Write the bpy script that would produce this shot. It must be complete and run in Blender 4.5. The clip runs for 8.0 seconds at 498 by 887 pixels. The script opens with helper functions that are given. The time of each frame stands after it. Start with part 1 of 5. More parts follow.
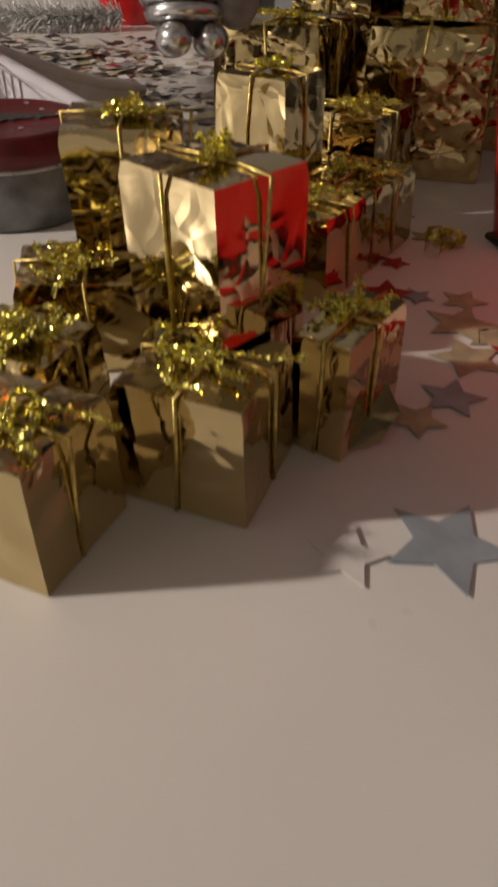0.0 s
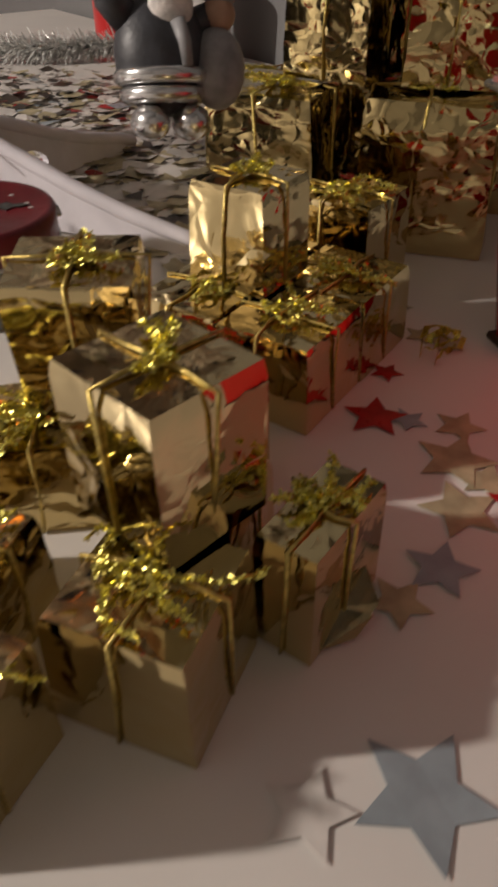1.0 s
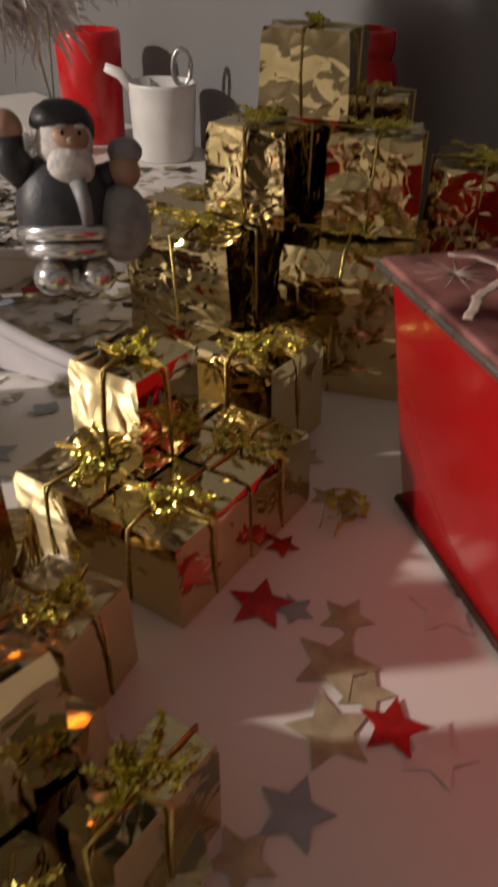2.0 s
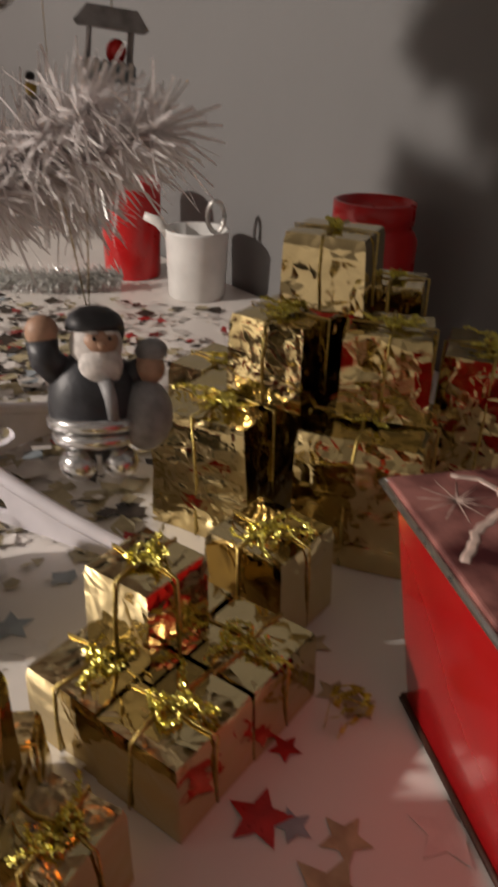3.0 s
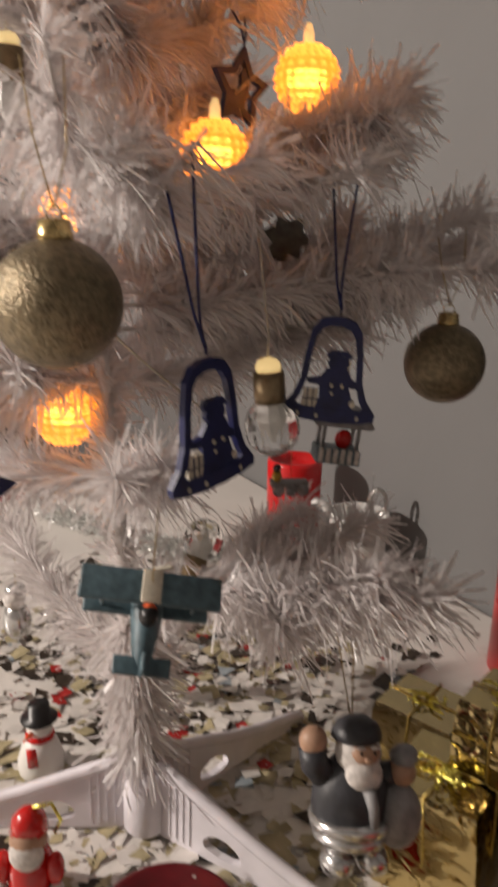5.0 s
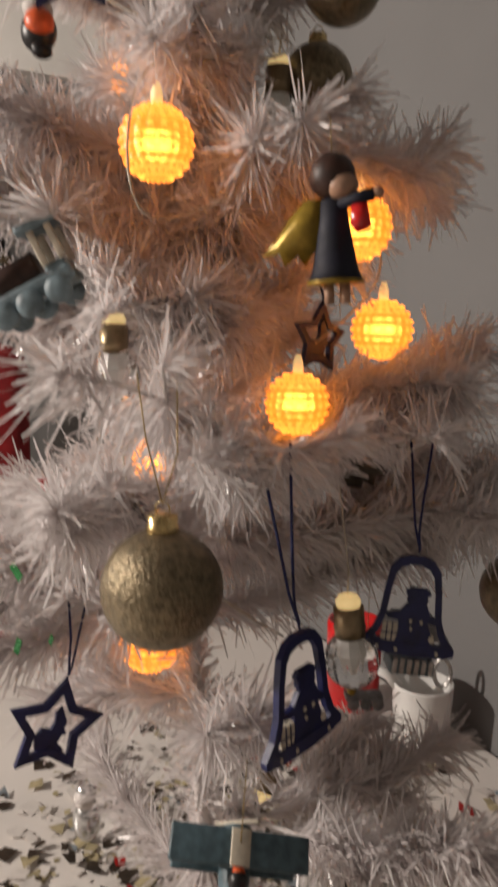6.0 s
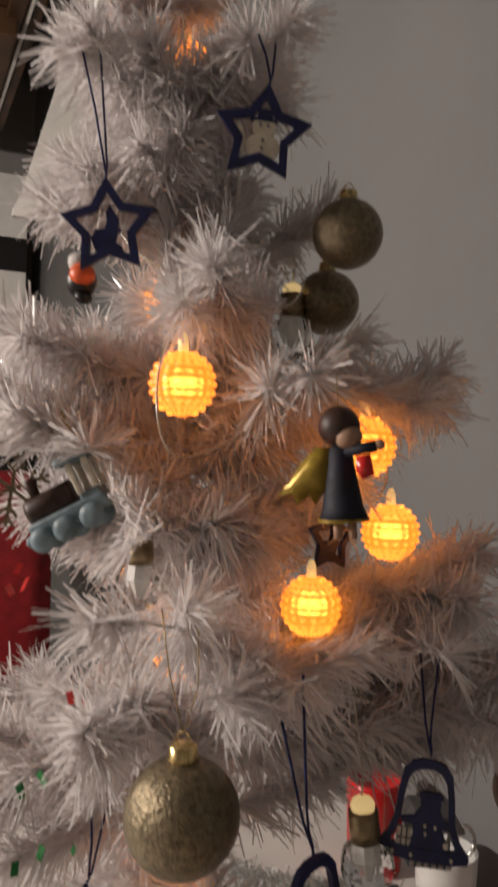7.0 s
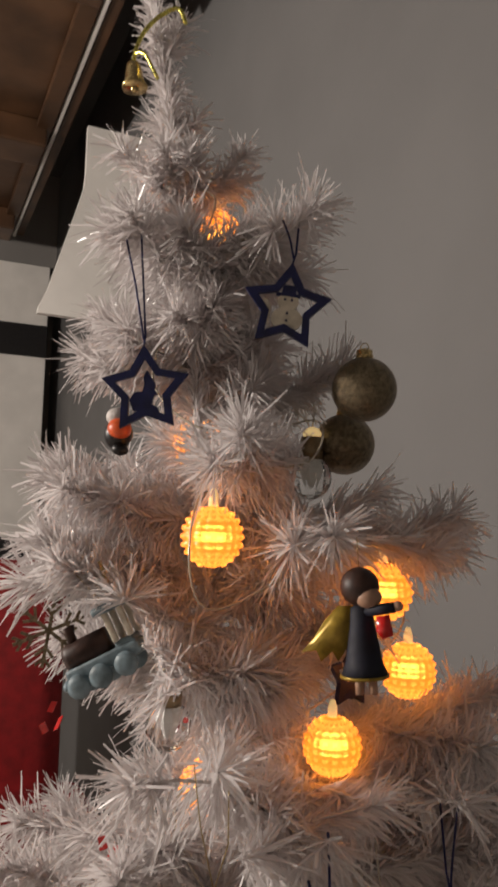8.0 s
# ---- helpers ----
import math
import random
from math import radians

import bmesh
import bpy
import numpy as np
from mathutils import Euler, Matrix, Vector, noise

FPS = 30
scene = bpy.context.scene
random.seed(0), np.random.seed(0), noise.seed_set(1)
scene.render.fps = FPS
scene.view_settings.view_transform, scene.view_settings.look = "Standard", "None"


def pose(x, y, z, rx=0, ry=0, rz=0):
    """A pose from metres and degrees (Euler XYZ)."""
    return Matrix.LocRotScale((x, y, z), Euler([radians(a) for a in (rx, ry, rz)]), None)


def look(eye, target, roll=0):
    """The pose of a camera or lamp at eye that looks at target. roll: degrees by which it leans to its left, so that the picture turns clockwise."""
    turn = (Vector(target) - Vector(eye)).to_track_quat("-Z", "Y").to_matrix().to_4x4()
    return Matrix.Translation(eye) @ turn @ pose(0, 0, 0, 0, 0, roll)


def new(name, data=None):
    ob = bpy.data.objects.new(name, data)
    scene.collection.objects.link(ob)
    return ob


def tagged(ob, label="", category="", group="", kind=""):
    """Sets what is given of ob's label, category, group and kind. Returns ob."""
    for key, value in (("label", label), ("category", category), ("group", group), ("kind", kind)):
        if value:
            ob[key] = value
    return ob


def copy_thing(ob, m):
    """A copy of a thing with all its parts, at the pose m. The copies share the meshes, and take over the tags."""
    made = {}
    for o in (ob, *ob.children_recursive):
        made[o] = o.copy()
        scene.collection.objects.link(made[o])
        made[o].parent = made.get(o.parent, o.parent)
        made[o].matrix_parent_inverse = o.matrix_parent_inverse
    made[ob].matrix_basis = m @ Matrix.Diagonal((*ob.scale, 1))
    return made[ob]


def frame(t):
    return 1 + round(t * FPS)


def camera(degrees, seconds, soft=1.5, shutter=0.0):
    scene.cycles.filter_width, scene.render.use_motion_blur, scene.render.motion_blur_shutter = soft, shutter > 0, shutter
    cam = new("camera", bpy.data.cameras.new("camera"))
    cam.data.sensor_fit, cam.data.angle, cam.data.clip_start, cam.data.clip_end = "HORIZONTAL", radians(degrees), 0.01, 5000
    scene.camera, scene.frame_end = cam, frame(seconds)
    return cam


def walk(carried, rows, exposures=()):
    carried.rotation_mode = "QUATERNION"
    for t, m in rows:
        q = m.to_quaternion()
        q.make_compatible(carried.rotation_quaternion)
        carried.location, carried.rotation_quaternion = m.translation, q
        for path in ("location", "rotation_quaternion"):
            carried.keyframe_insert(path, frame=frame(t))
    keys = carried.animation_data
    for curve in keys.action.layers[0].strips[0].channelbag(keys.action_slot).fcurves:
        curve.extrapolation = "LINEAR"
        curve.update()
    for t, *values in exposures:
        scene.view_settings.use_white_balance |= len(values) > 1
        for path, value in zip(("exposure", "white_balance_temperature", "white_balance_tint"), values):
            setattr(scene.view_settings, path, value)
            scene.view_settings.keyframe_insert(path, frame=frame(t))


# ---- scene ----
cam = camera(36.9, 8.0, soft=3.0, shutter=0.5)
ROWS = [
    (0.0, (0.0590, 0.0170, 0.1320), (-0.0180, 1.6100, -1.0750), 1.6),
    (0.5, (0.0580, 0.0440, 0.1510), (-0.0350, 1.6270, -1.0670), 1.3),
    (1.0, (0.0690, 0.0690, 0.1600), (-0.0450, 1.6470, -1.0650), 0.9),
    (1.5, (0.0910, 0.0920, 0.1770), (-0.0220, 1.6890, -1.0210), 1.2),
    (2.8, (0.1170, 0.1260, 0.2290), (-0.0700, 1.8600, -0.7490), 2.2),
    (3.0, (0.1110, 0.1250, 0.2390), (-0.1040, 1.8800, -0.6960), 2.2),
    (3.2, (0.1040, 0.1270, 0.2460), (-0.1460, 1.8990, -0.6490), 1.7),
    (3.5, (0.0870, 0.1290, 0.2680), (-0.2050, 1.9210, -0.5710), 1.8),
    (4.0, (0.0570, 0.1230, 0.3090), (-0.2980, 1.9460, -0.4320), 1.5),
    (4.5, (0.0460, 0.1110, 0.3370), (-0.3730, 1.9580, -0.3080), 1.6),
    (5.0, (0.0270, 0.1000, 0.3680), (-0.4530, 1.9670, -0.1640), 1.7),
    (5.2, (0.0160, 0.1000, 0.3800), (-0.4850, 1.9750, -0.1040), 1.8),
    (6.3, (0.0040, 0.0860, 0.4650), (-0.6310, 1.9740, 0.2820), 1.2),
    (6.5, (0.0080, 0.0810, 0.4730), (-0.6340, 1.9720, 0.3590), 1.3),
    (7.0, (0.0130, 0.0670, 0.5080), (-0.6570, 1.9510, 0.5050), 1.2),
    (7.5, (0.0040, 0.0450, 0.5390), (-0.6780, 1.9220, 0.6460), 1.3),
    (8.0, (0.0150, 0.0330, 0.5520), (-0.6830, 1.8970, 0.7430), 1.5),
]
walk(cam, [(t, look(eye, target, roll)) for t, eye, target, roll in ROWS],
     exposures=[(0.0, -0.08), (1.5, -0.02), (3.0, 0.08), (4.0, 0.24), (4.5, 0.22), (5.2, 0.16), (6.5, -0.18), (8.0, -0.24)])
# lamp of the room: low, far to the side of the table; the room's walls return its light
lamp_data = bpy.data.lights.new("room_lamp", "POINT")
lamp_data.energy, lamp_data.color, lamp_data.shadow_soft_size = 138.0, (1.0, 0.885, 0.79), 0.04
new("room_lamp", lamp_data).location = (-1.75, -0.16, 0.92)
world = bpy.data.worlds.new("night")
world.use_nodes = True
world.node_tree.nodes["Background"].inputs[0].default_value = (0.30, 0.26, 0.23, 1)
world.node_tree.nodes["Background"].inputs[1].default_value = 0.25
scene.world = world
scene.view_settings.exposure = 0.0


# ---- materials ----
def mat(name, colour, rough=0.5, metal=0.0, vary=0.15, scale=40.0, bump=0.0, bump_scale=120.0, coat=0.0,
        transmission=0.0, emission=None, emit=0.0, second=None, spread=(0.35, 0.65), rough_vary=0.1, object_random=0.0, depth=0.002):
    m = bpy.data.materials.new(name)
    m.use_nodes = True
    nt = m.node_tree
    b = nt.nodes["Principled BSDF"]
    L = nt.links.new
    tc = nt.nodes.new("ShaderNodeTexCoord")
    nz = nt.nodes.new("ShaderNodeTexNoise")
    nz.inputs["Scale"].default_value, nz.inputs["Detail"].default_value = scale, 6
    L(tc.outputs["Object"], nz.inputs["Vector"])
    ramp = nt.nodes.new("ShaderNodeValToRGB")
    ramp.color_ramp.elements[0].position, ramp.color_ramp.elements[1].position = spread
    c = Vector(colour)
    a = c * (1 - vary)
    z = Vector(second) if second else Vector([min(1, v) for v in c * (1 + vary)])
    ramp.color_ramp.elements[0].color, ramp.color_ramp.elements[1].color = (*a, 1), (*z, 1)
    L(nz.outputs["Fac"], ramp.inputs[0])
    colour_out = ramp.outputs[0]
    if object_random:
        info = nt.nodes.new("ShaderNodeObjectInfo")
        hsv = nt.nodes.new("ShaderNodeHueSaturation")
        mr = nt.nodes.new("ShaderNodeMapRange")
        mr.inputs[3].default_value, mr.inputs[4].default_value = 1 - object_random, 1 + object_random
        L(info.outputs["Random"], mr.inputs[0])
        L(mr.outputs[0], hsv.inputs["Value"])
        L(colour_out, hsv.inputs["Color"])
        colour_out = hsv.outputs[0]
    L(colour_out, b.inputs["Base Color"])
    b.inputs["Metallic"].default_value = metal
    b.inputs["Coat Weight"].default_value = coat
    b.inputs["Transmission Weight"].default_value = transmission
    n2 = nt.nodes.new("ShaderNodeTexNoise")
    n2.inputs["Scale"].default_value, n2.inputs["Detail"].default_value = scale * 3.1, 4
    L(tc.outputs["Object"], n2.inputs["Vector"])
    rr = nt.nodes.new("ShaderNodeMapRange")
    rr.inputs[3].default_value, rr.inputs[4].default_value = max(0.02, rough - rough_vary), min(1, rough + rough_vary)
    L(n2.outputs["Fac"], rr.inputs[0])
    L(rr.outputs[0], b.inputs["Roughness"])
    if bump:
        n3 = nt.nodes.new("ShaderNodeTexNoise")
        n3.inputs["Scale"].default_value, n3.inputs["Detail"].default_value = bump_scale, 5
        L(tc.outputs["Object"], n3.inputs["Vector"])
        bp = nt.nodes.new("ShaderNodeBump")
        bp.inputs["Strength"].default_value, bp.inputs["Distance"].default_value = bump, depth
        L(n3.outputs["Fac"], bp.inputs["Height"])
        L(bp.outputs[0], b.inputs["Normal"])
    if emission:
        b.inputs["Emission Color"].default_value = (*emission, 1)
        b.inputs["Emission Strength"].default_value = emit
    return m


TABLE = mat("white_laminate", (0.74, 0.70, 0.66), 0.32, vary=0.05, scale=9, bump=0.05, bump_scale=300, depth=0.0004)
# other walls set paler than the back wall, to bounce more fill light
BOUNCEWALL = mat("pale_bounce_wall_paint", (0.31, 0.293, 0.276), 0.75, vary=0.05, scale=3, bump=0.12, bump_scale=90)
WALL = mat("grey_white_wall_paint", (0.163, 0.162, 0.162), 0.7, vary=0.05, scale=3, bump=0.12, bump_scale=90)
CEIL = mat("dark_brown_stained_wood", (0.09, 0.045, 0.022), 0.45, vary=0.35, scale=6, bump=0.15, bump_scale=30)
FLOOR = mat("brown_floor_boards", (0.12, 0.075, 0.045), 0.5, vary=0.25, scale=5)
WHITEWOOD = mat("white_painted_board", (0.78, 0.76, 0.72), 0.45, vary=0.06, scale=8)


def foil(name, colour, crinkle, rough, waves=55):
    """Crinkled metallised film: broad waves, sharp folds and a fine grain."""
    m = bpy.data.materials.new(name)
    m.use_nodes = True
    nt = m.node_tree
    b, L = nt.nodes["Principled BSDF"], nt.links.new
    tc, info = nt.nodes.new("ShaderNodeTexCoord"), nt.nodes.new("ShaderNodeObjectInfo")
    off = nt.nodes.new("ShaderNodeVectorMath")
    off.operation = "ADD"
    L(tc.outputs["Object"], off.inputs[0])
    L(info.outputs["Random"], off.inputs[1])
    wave = nt.nodes.new("ShaderNodeTexNoise")
    wave.inputs["Scale"].default_value, wave.inputs["Detail"].default_value = waves, 1.2
    gather = nt.nodes.new("ShaderNodeVectorMath")
    gather.operation = "MULTIPLY"
    gather.inputs[1].default_value = (0.9, 0.9, 1.25)
    L(off.outputs[0], gather.inputs[0])
    L(gather.outputs[0], wave.inputs["Vector"])
    fold = nt.nodes.new("ShaderNodeTexVoronoi")
    fold.feature = "DISTANCE_TO_EDGE"
    fold.inputs["Scale"].default_value = 75
    warp = nt.nodes.new("ShaderNodeVectorMath")
    warp.operation = "MULTIPLY_ADD"
    L(wave.outputs["Color"], warp.inputs[0])
    warp.inputs[1].default_value = (0.02, 0.02, 0.02)
    L(off.outputs[0], warp.inputs[2])
    L(warp.outputs[0], fold.inputs["Vector"])
    near = nt.nodes.new("ShaderNodeMapRange")
    near.inputs[1].default_value, near.inputs[2].default_value = 0.0, 0.25
    L(fold.outputs["Distance"], near.inputs[0])
    b1, b2 = nt.nodes.new("ShaderNodeBump"), nt.nodes.new("ShaderNodeBump")
    b1.inputs["Strength"].default_value, b1.inputs["Distance"].default_value = crinkle, 0.006
    b2.inputs["Strength"].default_value, b2.inputs["Distance"].default_value = crinkle * 0.35, 0.0012
    L(wave.outputs["Fac"], b1.inputs["Height"])
    L(near.outputs[0], b2.inputs["Height"])
    L(b1.outputs[0], b2.inputs["Normal"])
    L(b2.outputs[0], b.inputs["Normal"])
    tint = nt.nodes.new("ShaderNodeTexNoise")
    tint.inputs["Scale"].default_value = 30
    L(off.outputs[0], tint.inputs["Vector"])
    ramp = nt.nodes.new("ShaderNodeValToRGB")
    c = Vector(colour)
    ramp.color_ramp.elements[0].color, ramp.color_ramp.elements[1].color = (*(c * 0.86), 1), (*c, 1)
    L(tint.outputs["Fac"], ramp.inputs[0])
    L(ramp.outputs[0], b.inputs["Base Color"])
    b.inputs["Metallic"].default_value, b.inputs["Roughness"].default_value = 1.0, rough
    return m


GOLD = foil("gold_foil", (0.66, 0.535, 0.285), 0.34, 0.055, 44)
GOLD_SMOOTH = foil("gold_foil_smooth", (0.64, 0.52, 0.29), 0.26, 0.045, 40)
GOLD_ROUGH = foil("gold_foil_crumpled", (0.66, 0.53, 0.26), 0.62, 0.09)
TINSEL = mat("gold_tinsel", (0.86, 0.74, 0.19), 0.28, 1.0, vary=0.25, scale=200)
CORD = mat("gold_cord", (0.55, 0.42, 0.13), 0.35, 0.9, vary=0.3, scale=500, bump=0.6, bump_scale=900, depth=0.0005)


def needle_material(name, colour, gloss):
    """Thin white plastic film: diffuse, light shining through, and a gloss."""
    m = bpy.data.materials.new(name)
    m.use_nodes = True
    nt = m.node_tree
    L = nt.links.new
    b = nt.nodes["Principled BSDF"]
    out = nt.nodes["Material Output"]
    geo = nt.nodes.new("ShaderNodeNewGeometry")
    ramp = nt.nodes.new("ShaderNodeValToRGB")
    c = Vector(colour)
    ramp.color_ramp.elements[0].color, ramp.color_ramp.elements[1].color = (*(c * 0.86), 1), (*c, 1)
    L(geo.outputs["Random Per Island"], ramp.inputs[0])
    L(ramp.outputs[0], b.inputs["Base Color"])
    b.inputs["Roughness"].default_value = gloss
    tr = nt.nodes.new("ShaderNodeBsdfTranslucent")
    L(ramp.outputs[0], tr.inputs[0])
    mix = nt.nodes.new("ShaderNodeMixShader")
    mix.inputs[0].default_value = 0.50
    L(b.outputs[0], mix.inputs[1])
    L(tr.outputs[0], mix.inputs[2])
    L(mix.outputs[0], out.inputs["Surface"])
    return m


NEEDLE = needle_material("white_plastic_needles", (0.87, 0.83, 0.825), 0.24)
STEM = mat("white_wrapped_wire", (0.70, 0.66, 0.64), 0.5, vary=0.15, scale=90)


# ---- mesh helpers ----
def thing(name, m, label, category, group="", kind=""):
    ob = new(name)
    ob.empty_display_size = 0.01
    ob.matrix_world = m
    return tagged(ob, label, category, group, kind)


def finish(name, bm, mats, smooth=True):
    me = bpy.data.meshes.new(name)
    bm.normal_update()
    bm.to_mesh(me)
    bm.free()
    for x in (mats if isinstance(mats, (list, tuple)) else [mats]):
        me.materials.append(x)
    me.polygons.foreach_set("use_smooth", [smooth] * len(me.polygons))
    return me


def part(name, bm, material, parent, label="", smooth=True):
    ob = new(name, finish(name, bm, material, smooth))
    ob.parent = parent
    return tagged(ob, label)


def solo(name, bm, material, label, category, group="", kind="", m=None, smooth=True):
    ob = new(name, finish(name, bm, material, smooth))
    if m is not None:
        ob.matrix_world = m
    return tagged(ob, label, category, group, kind)


def block(bm, centre, size, mi=0, m=None, bevel=0.0):
    t = Matrix.Translation(centre) @ Matrix.Diagonal((*size, 1))
    g = bmesh.ops.create_cube(bm, size=1, matrix=(m @ t) if m else t)
    if bevel:
        edges = {e for v in g["verts"] for e in v.link_edges}
        out = bmesh.ops.bevel(bm, geom=list(edges), offset=bevel, segments=2, affect="EDGES", profile=0.6)
        for fc in out["faces"]:
            fc.material_index = mi
    for fc in {fc for v in g["verts"] if v.is_valid for fc in v.link_faces}:
        fc.material_index = mi
    return bm


def ball(bm, centre, radii, mi=0, rot=(0, 0, 0), u=16, v=10):
    r = (radii,) * 3 if isinstance(radii, (int, float)) else radii
    t = pose(*centre, *rot) @ Matrix.Diagonal((*r, 1))
    g = bmesh.ops.create_uvsphere(bm, u_segments=u, v_segments=v, radius=1, matrix=t)
    for fc in {fc for x in g["verts"] for fc in x.link_faces}:
        fc.material_index = mi
    return bm


def lathe(bm, profile, mi=0, n=24, m=None):
    """A turned solid from (radius, height) pairs."""
    rings = []
    for r, z in profile:
        ring = []
        for i in range(n):
            p = Vector((r * math.cos(2 * math.pi * i / n), r * math.sin(2 * math.pi * i / n), z))
            ring.append(bm.verts.new(m @ p if m else p))
        rings.append(ring)
    for a, b in zip(rings, rings[1:]):
        for i in range(n):
            fc = bm.faces.new((a[i], a[(i + 1) % n], b[(i + 1) % n], b[i]))
            fc.material_index = mi
    for ring, flip in ((rings[0], True), (rings[-1], False)):
        if profile[0 if flip else -1][0] > 1e-6:
            fc = bm.faces.new(ring[::-1] if flip else ring)
            fc.material_index = mi
    return bm


def tube(bm, points, r, mi=0, n=6, taper=1.0):
    pts = [Vector(p) for p in points]
    rings = []
    for i, p in enumerate(pts):
        d = (pts[min(i + 1, len(pts) - 1)] - pts[max(i - 1, 0)])
        d = d.normalized() if d.length > 1e-9 else Vector((0, 0, 1))
        a = d.orthogonal().normalized() if i == 0 else (a - d * a.dot(d)).normalized()
        b = d.cross(a)
        k = r * (1 + (taper - 1) * i / max(1, len(pts) - 1))
        rings.append([bm.verts.new(p + a * k * math.cos(2 * math.pi * j / n) + b * k * math.sin(2 * math.pi * j / n)) for j in range(n)])
    for a2, b2 in zip(rings, rings[1:]):
        for j in range(n):
            fc = bm.faces.new((a2[j], a2[(j + 1) % n], b2[(j + 1) % n], b2[j]))
            fc.material_index = mi
    for ring in (rings[0][::-1], rings[-1]):
        fc = bm.faces.new(ring)
        fc.material_index = mi
    return bm


def plate(bm, outline, thick, mi=0, m=None, hole=None):
    """A flat board in the xz plane with a real thickness; hole: an inner outline of as many points."""
    T = m if m else Matrix.Identity(4)
    rows = {}
    for key, line in (("o", outline), ("h", hole)):
        if line:
            for s in (-1, 1):
                rows[key, s] = [bm.verts.new(T @ Vector((x, s * thick / 2, z))) for x, z in line]
    n, faces = len(outline), []
    for i in range(n):
        j = (i + 1) % n
        faces.append((rows["o", -1][i], rows["o", 1][i], rows["o", 1][j], rows["o", -1][j]))
        if hole:
            faces.append((rows["h", -1][j], rows["h", 1][j], rows["h", 1][i], rows["h", -1][i]))
            faces.append((rows["o", -1][j], rows["h", -1][j], rows["h", -1][i], rows["o", -1][i]))
            faces.append((rows["o", 1][i], rows["h", 1][i], rows["h", 1][j], rows["o", 1][j]))
    if not hole:
        faces += [tuple(rows["o", -1]), tuple(rows["o", 1][::-1])]
    for vs in faces:
        fc = bm.faces.new(vs)
        fc.material_index = mi
    return bm


def arc(cx, cz, rx, rz, a0, a1, n):
    return [(cx + rx * math.cos(radians(a0 + (a1 - a0) * i / (n - 1))), cz + rz * math.sin(radians(a0 + (a1 - a0) * i / (n - 1)))) for i in range(n)]


# ---- room: a wall behind the table, seen at a slant ----
U, N, O = Vector((-0.7071, 0.7071, 0)), Vector((-0.7071, -0.7071, 0)), Vector((0.4715, 0.4715, 0))
ROOM = Matrix(((U.x, N.x, 0, O.x), (U.y, N.y, 0, O.y), (0, 0, 1, 0), (0, 0, 0, 1)))


def slab(name, lo, hi, material, label, category, **k):
    bm = bmesh.new()
    block(bm, [(a + b) / 2 for a, b in zip(lo, hi)], [b - a for a, b in zip(lo, hi)], m=ROOM)
    bmesh.ops.recalc_face_normals(bm, faces=bm.faces)
    return solo(name, bm, material, label, category, kind="structure", smooth=False, **k)


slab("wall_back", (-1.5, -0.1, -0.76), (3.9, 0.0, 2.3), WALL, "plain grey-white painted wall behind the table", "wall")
slab("wall_far", (3.9, -0.1, -0.76), (4.0, 3.2, 2.3), BOUNCEWALL, "plain grey-white painted far wall", "wall")
slab("wall_side", (-1.6, -0.1, -0.76), (-1.5, 3.2, 2.3), BOUNCEWALL, "plain grey-white painted side wall", "wall")
slab("wall_front", (-1.5, 3.1, -0.76), (3.9, 3.2, 2.3), BOUNCEWALL, "plain grey-white painted wall behind the camera", "wall")
slab("floor", (-1.6, -0.1, -0.80), (4.0, 3.2, -0.76), FLOOR, "brown wooden floor", "floor")
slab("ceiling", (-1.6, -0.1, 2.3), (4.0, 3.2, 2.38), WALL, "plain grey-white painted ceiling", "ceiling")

# table
table = thing("table", Matrix.Identity(4), "large white laminate table against the wall", "table")
bm = block(bmesh.new(), (0.2, 0.68, -0.0175), (1.76, 1.35, 0.035), m=ROOM, bevel=0.003)
bmesh.ops.recalc_face_normals(bm, faces=bm.faces)
part("tabletop", bm, TABLE, table, smooth=False)
for a in (-0.6, 1.0):
    for b in (0.08, 1.28):
        bm = block(bmesh.new(), (a, b, -0.3985), (0.06, 0.06, 0.723), m=ROOM, bevel=0.004)
        part("leg", bm, TABLE, table, smooth=False)


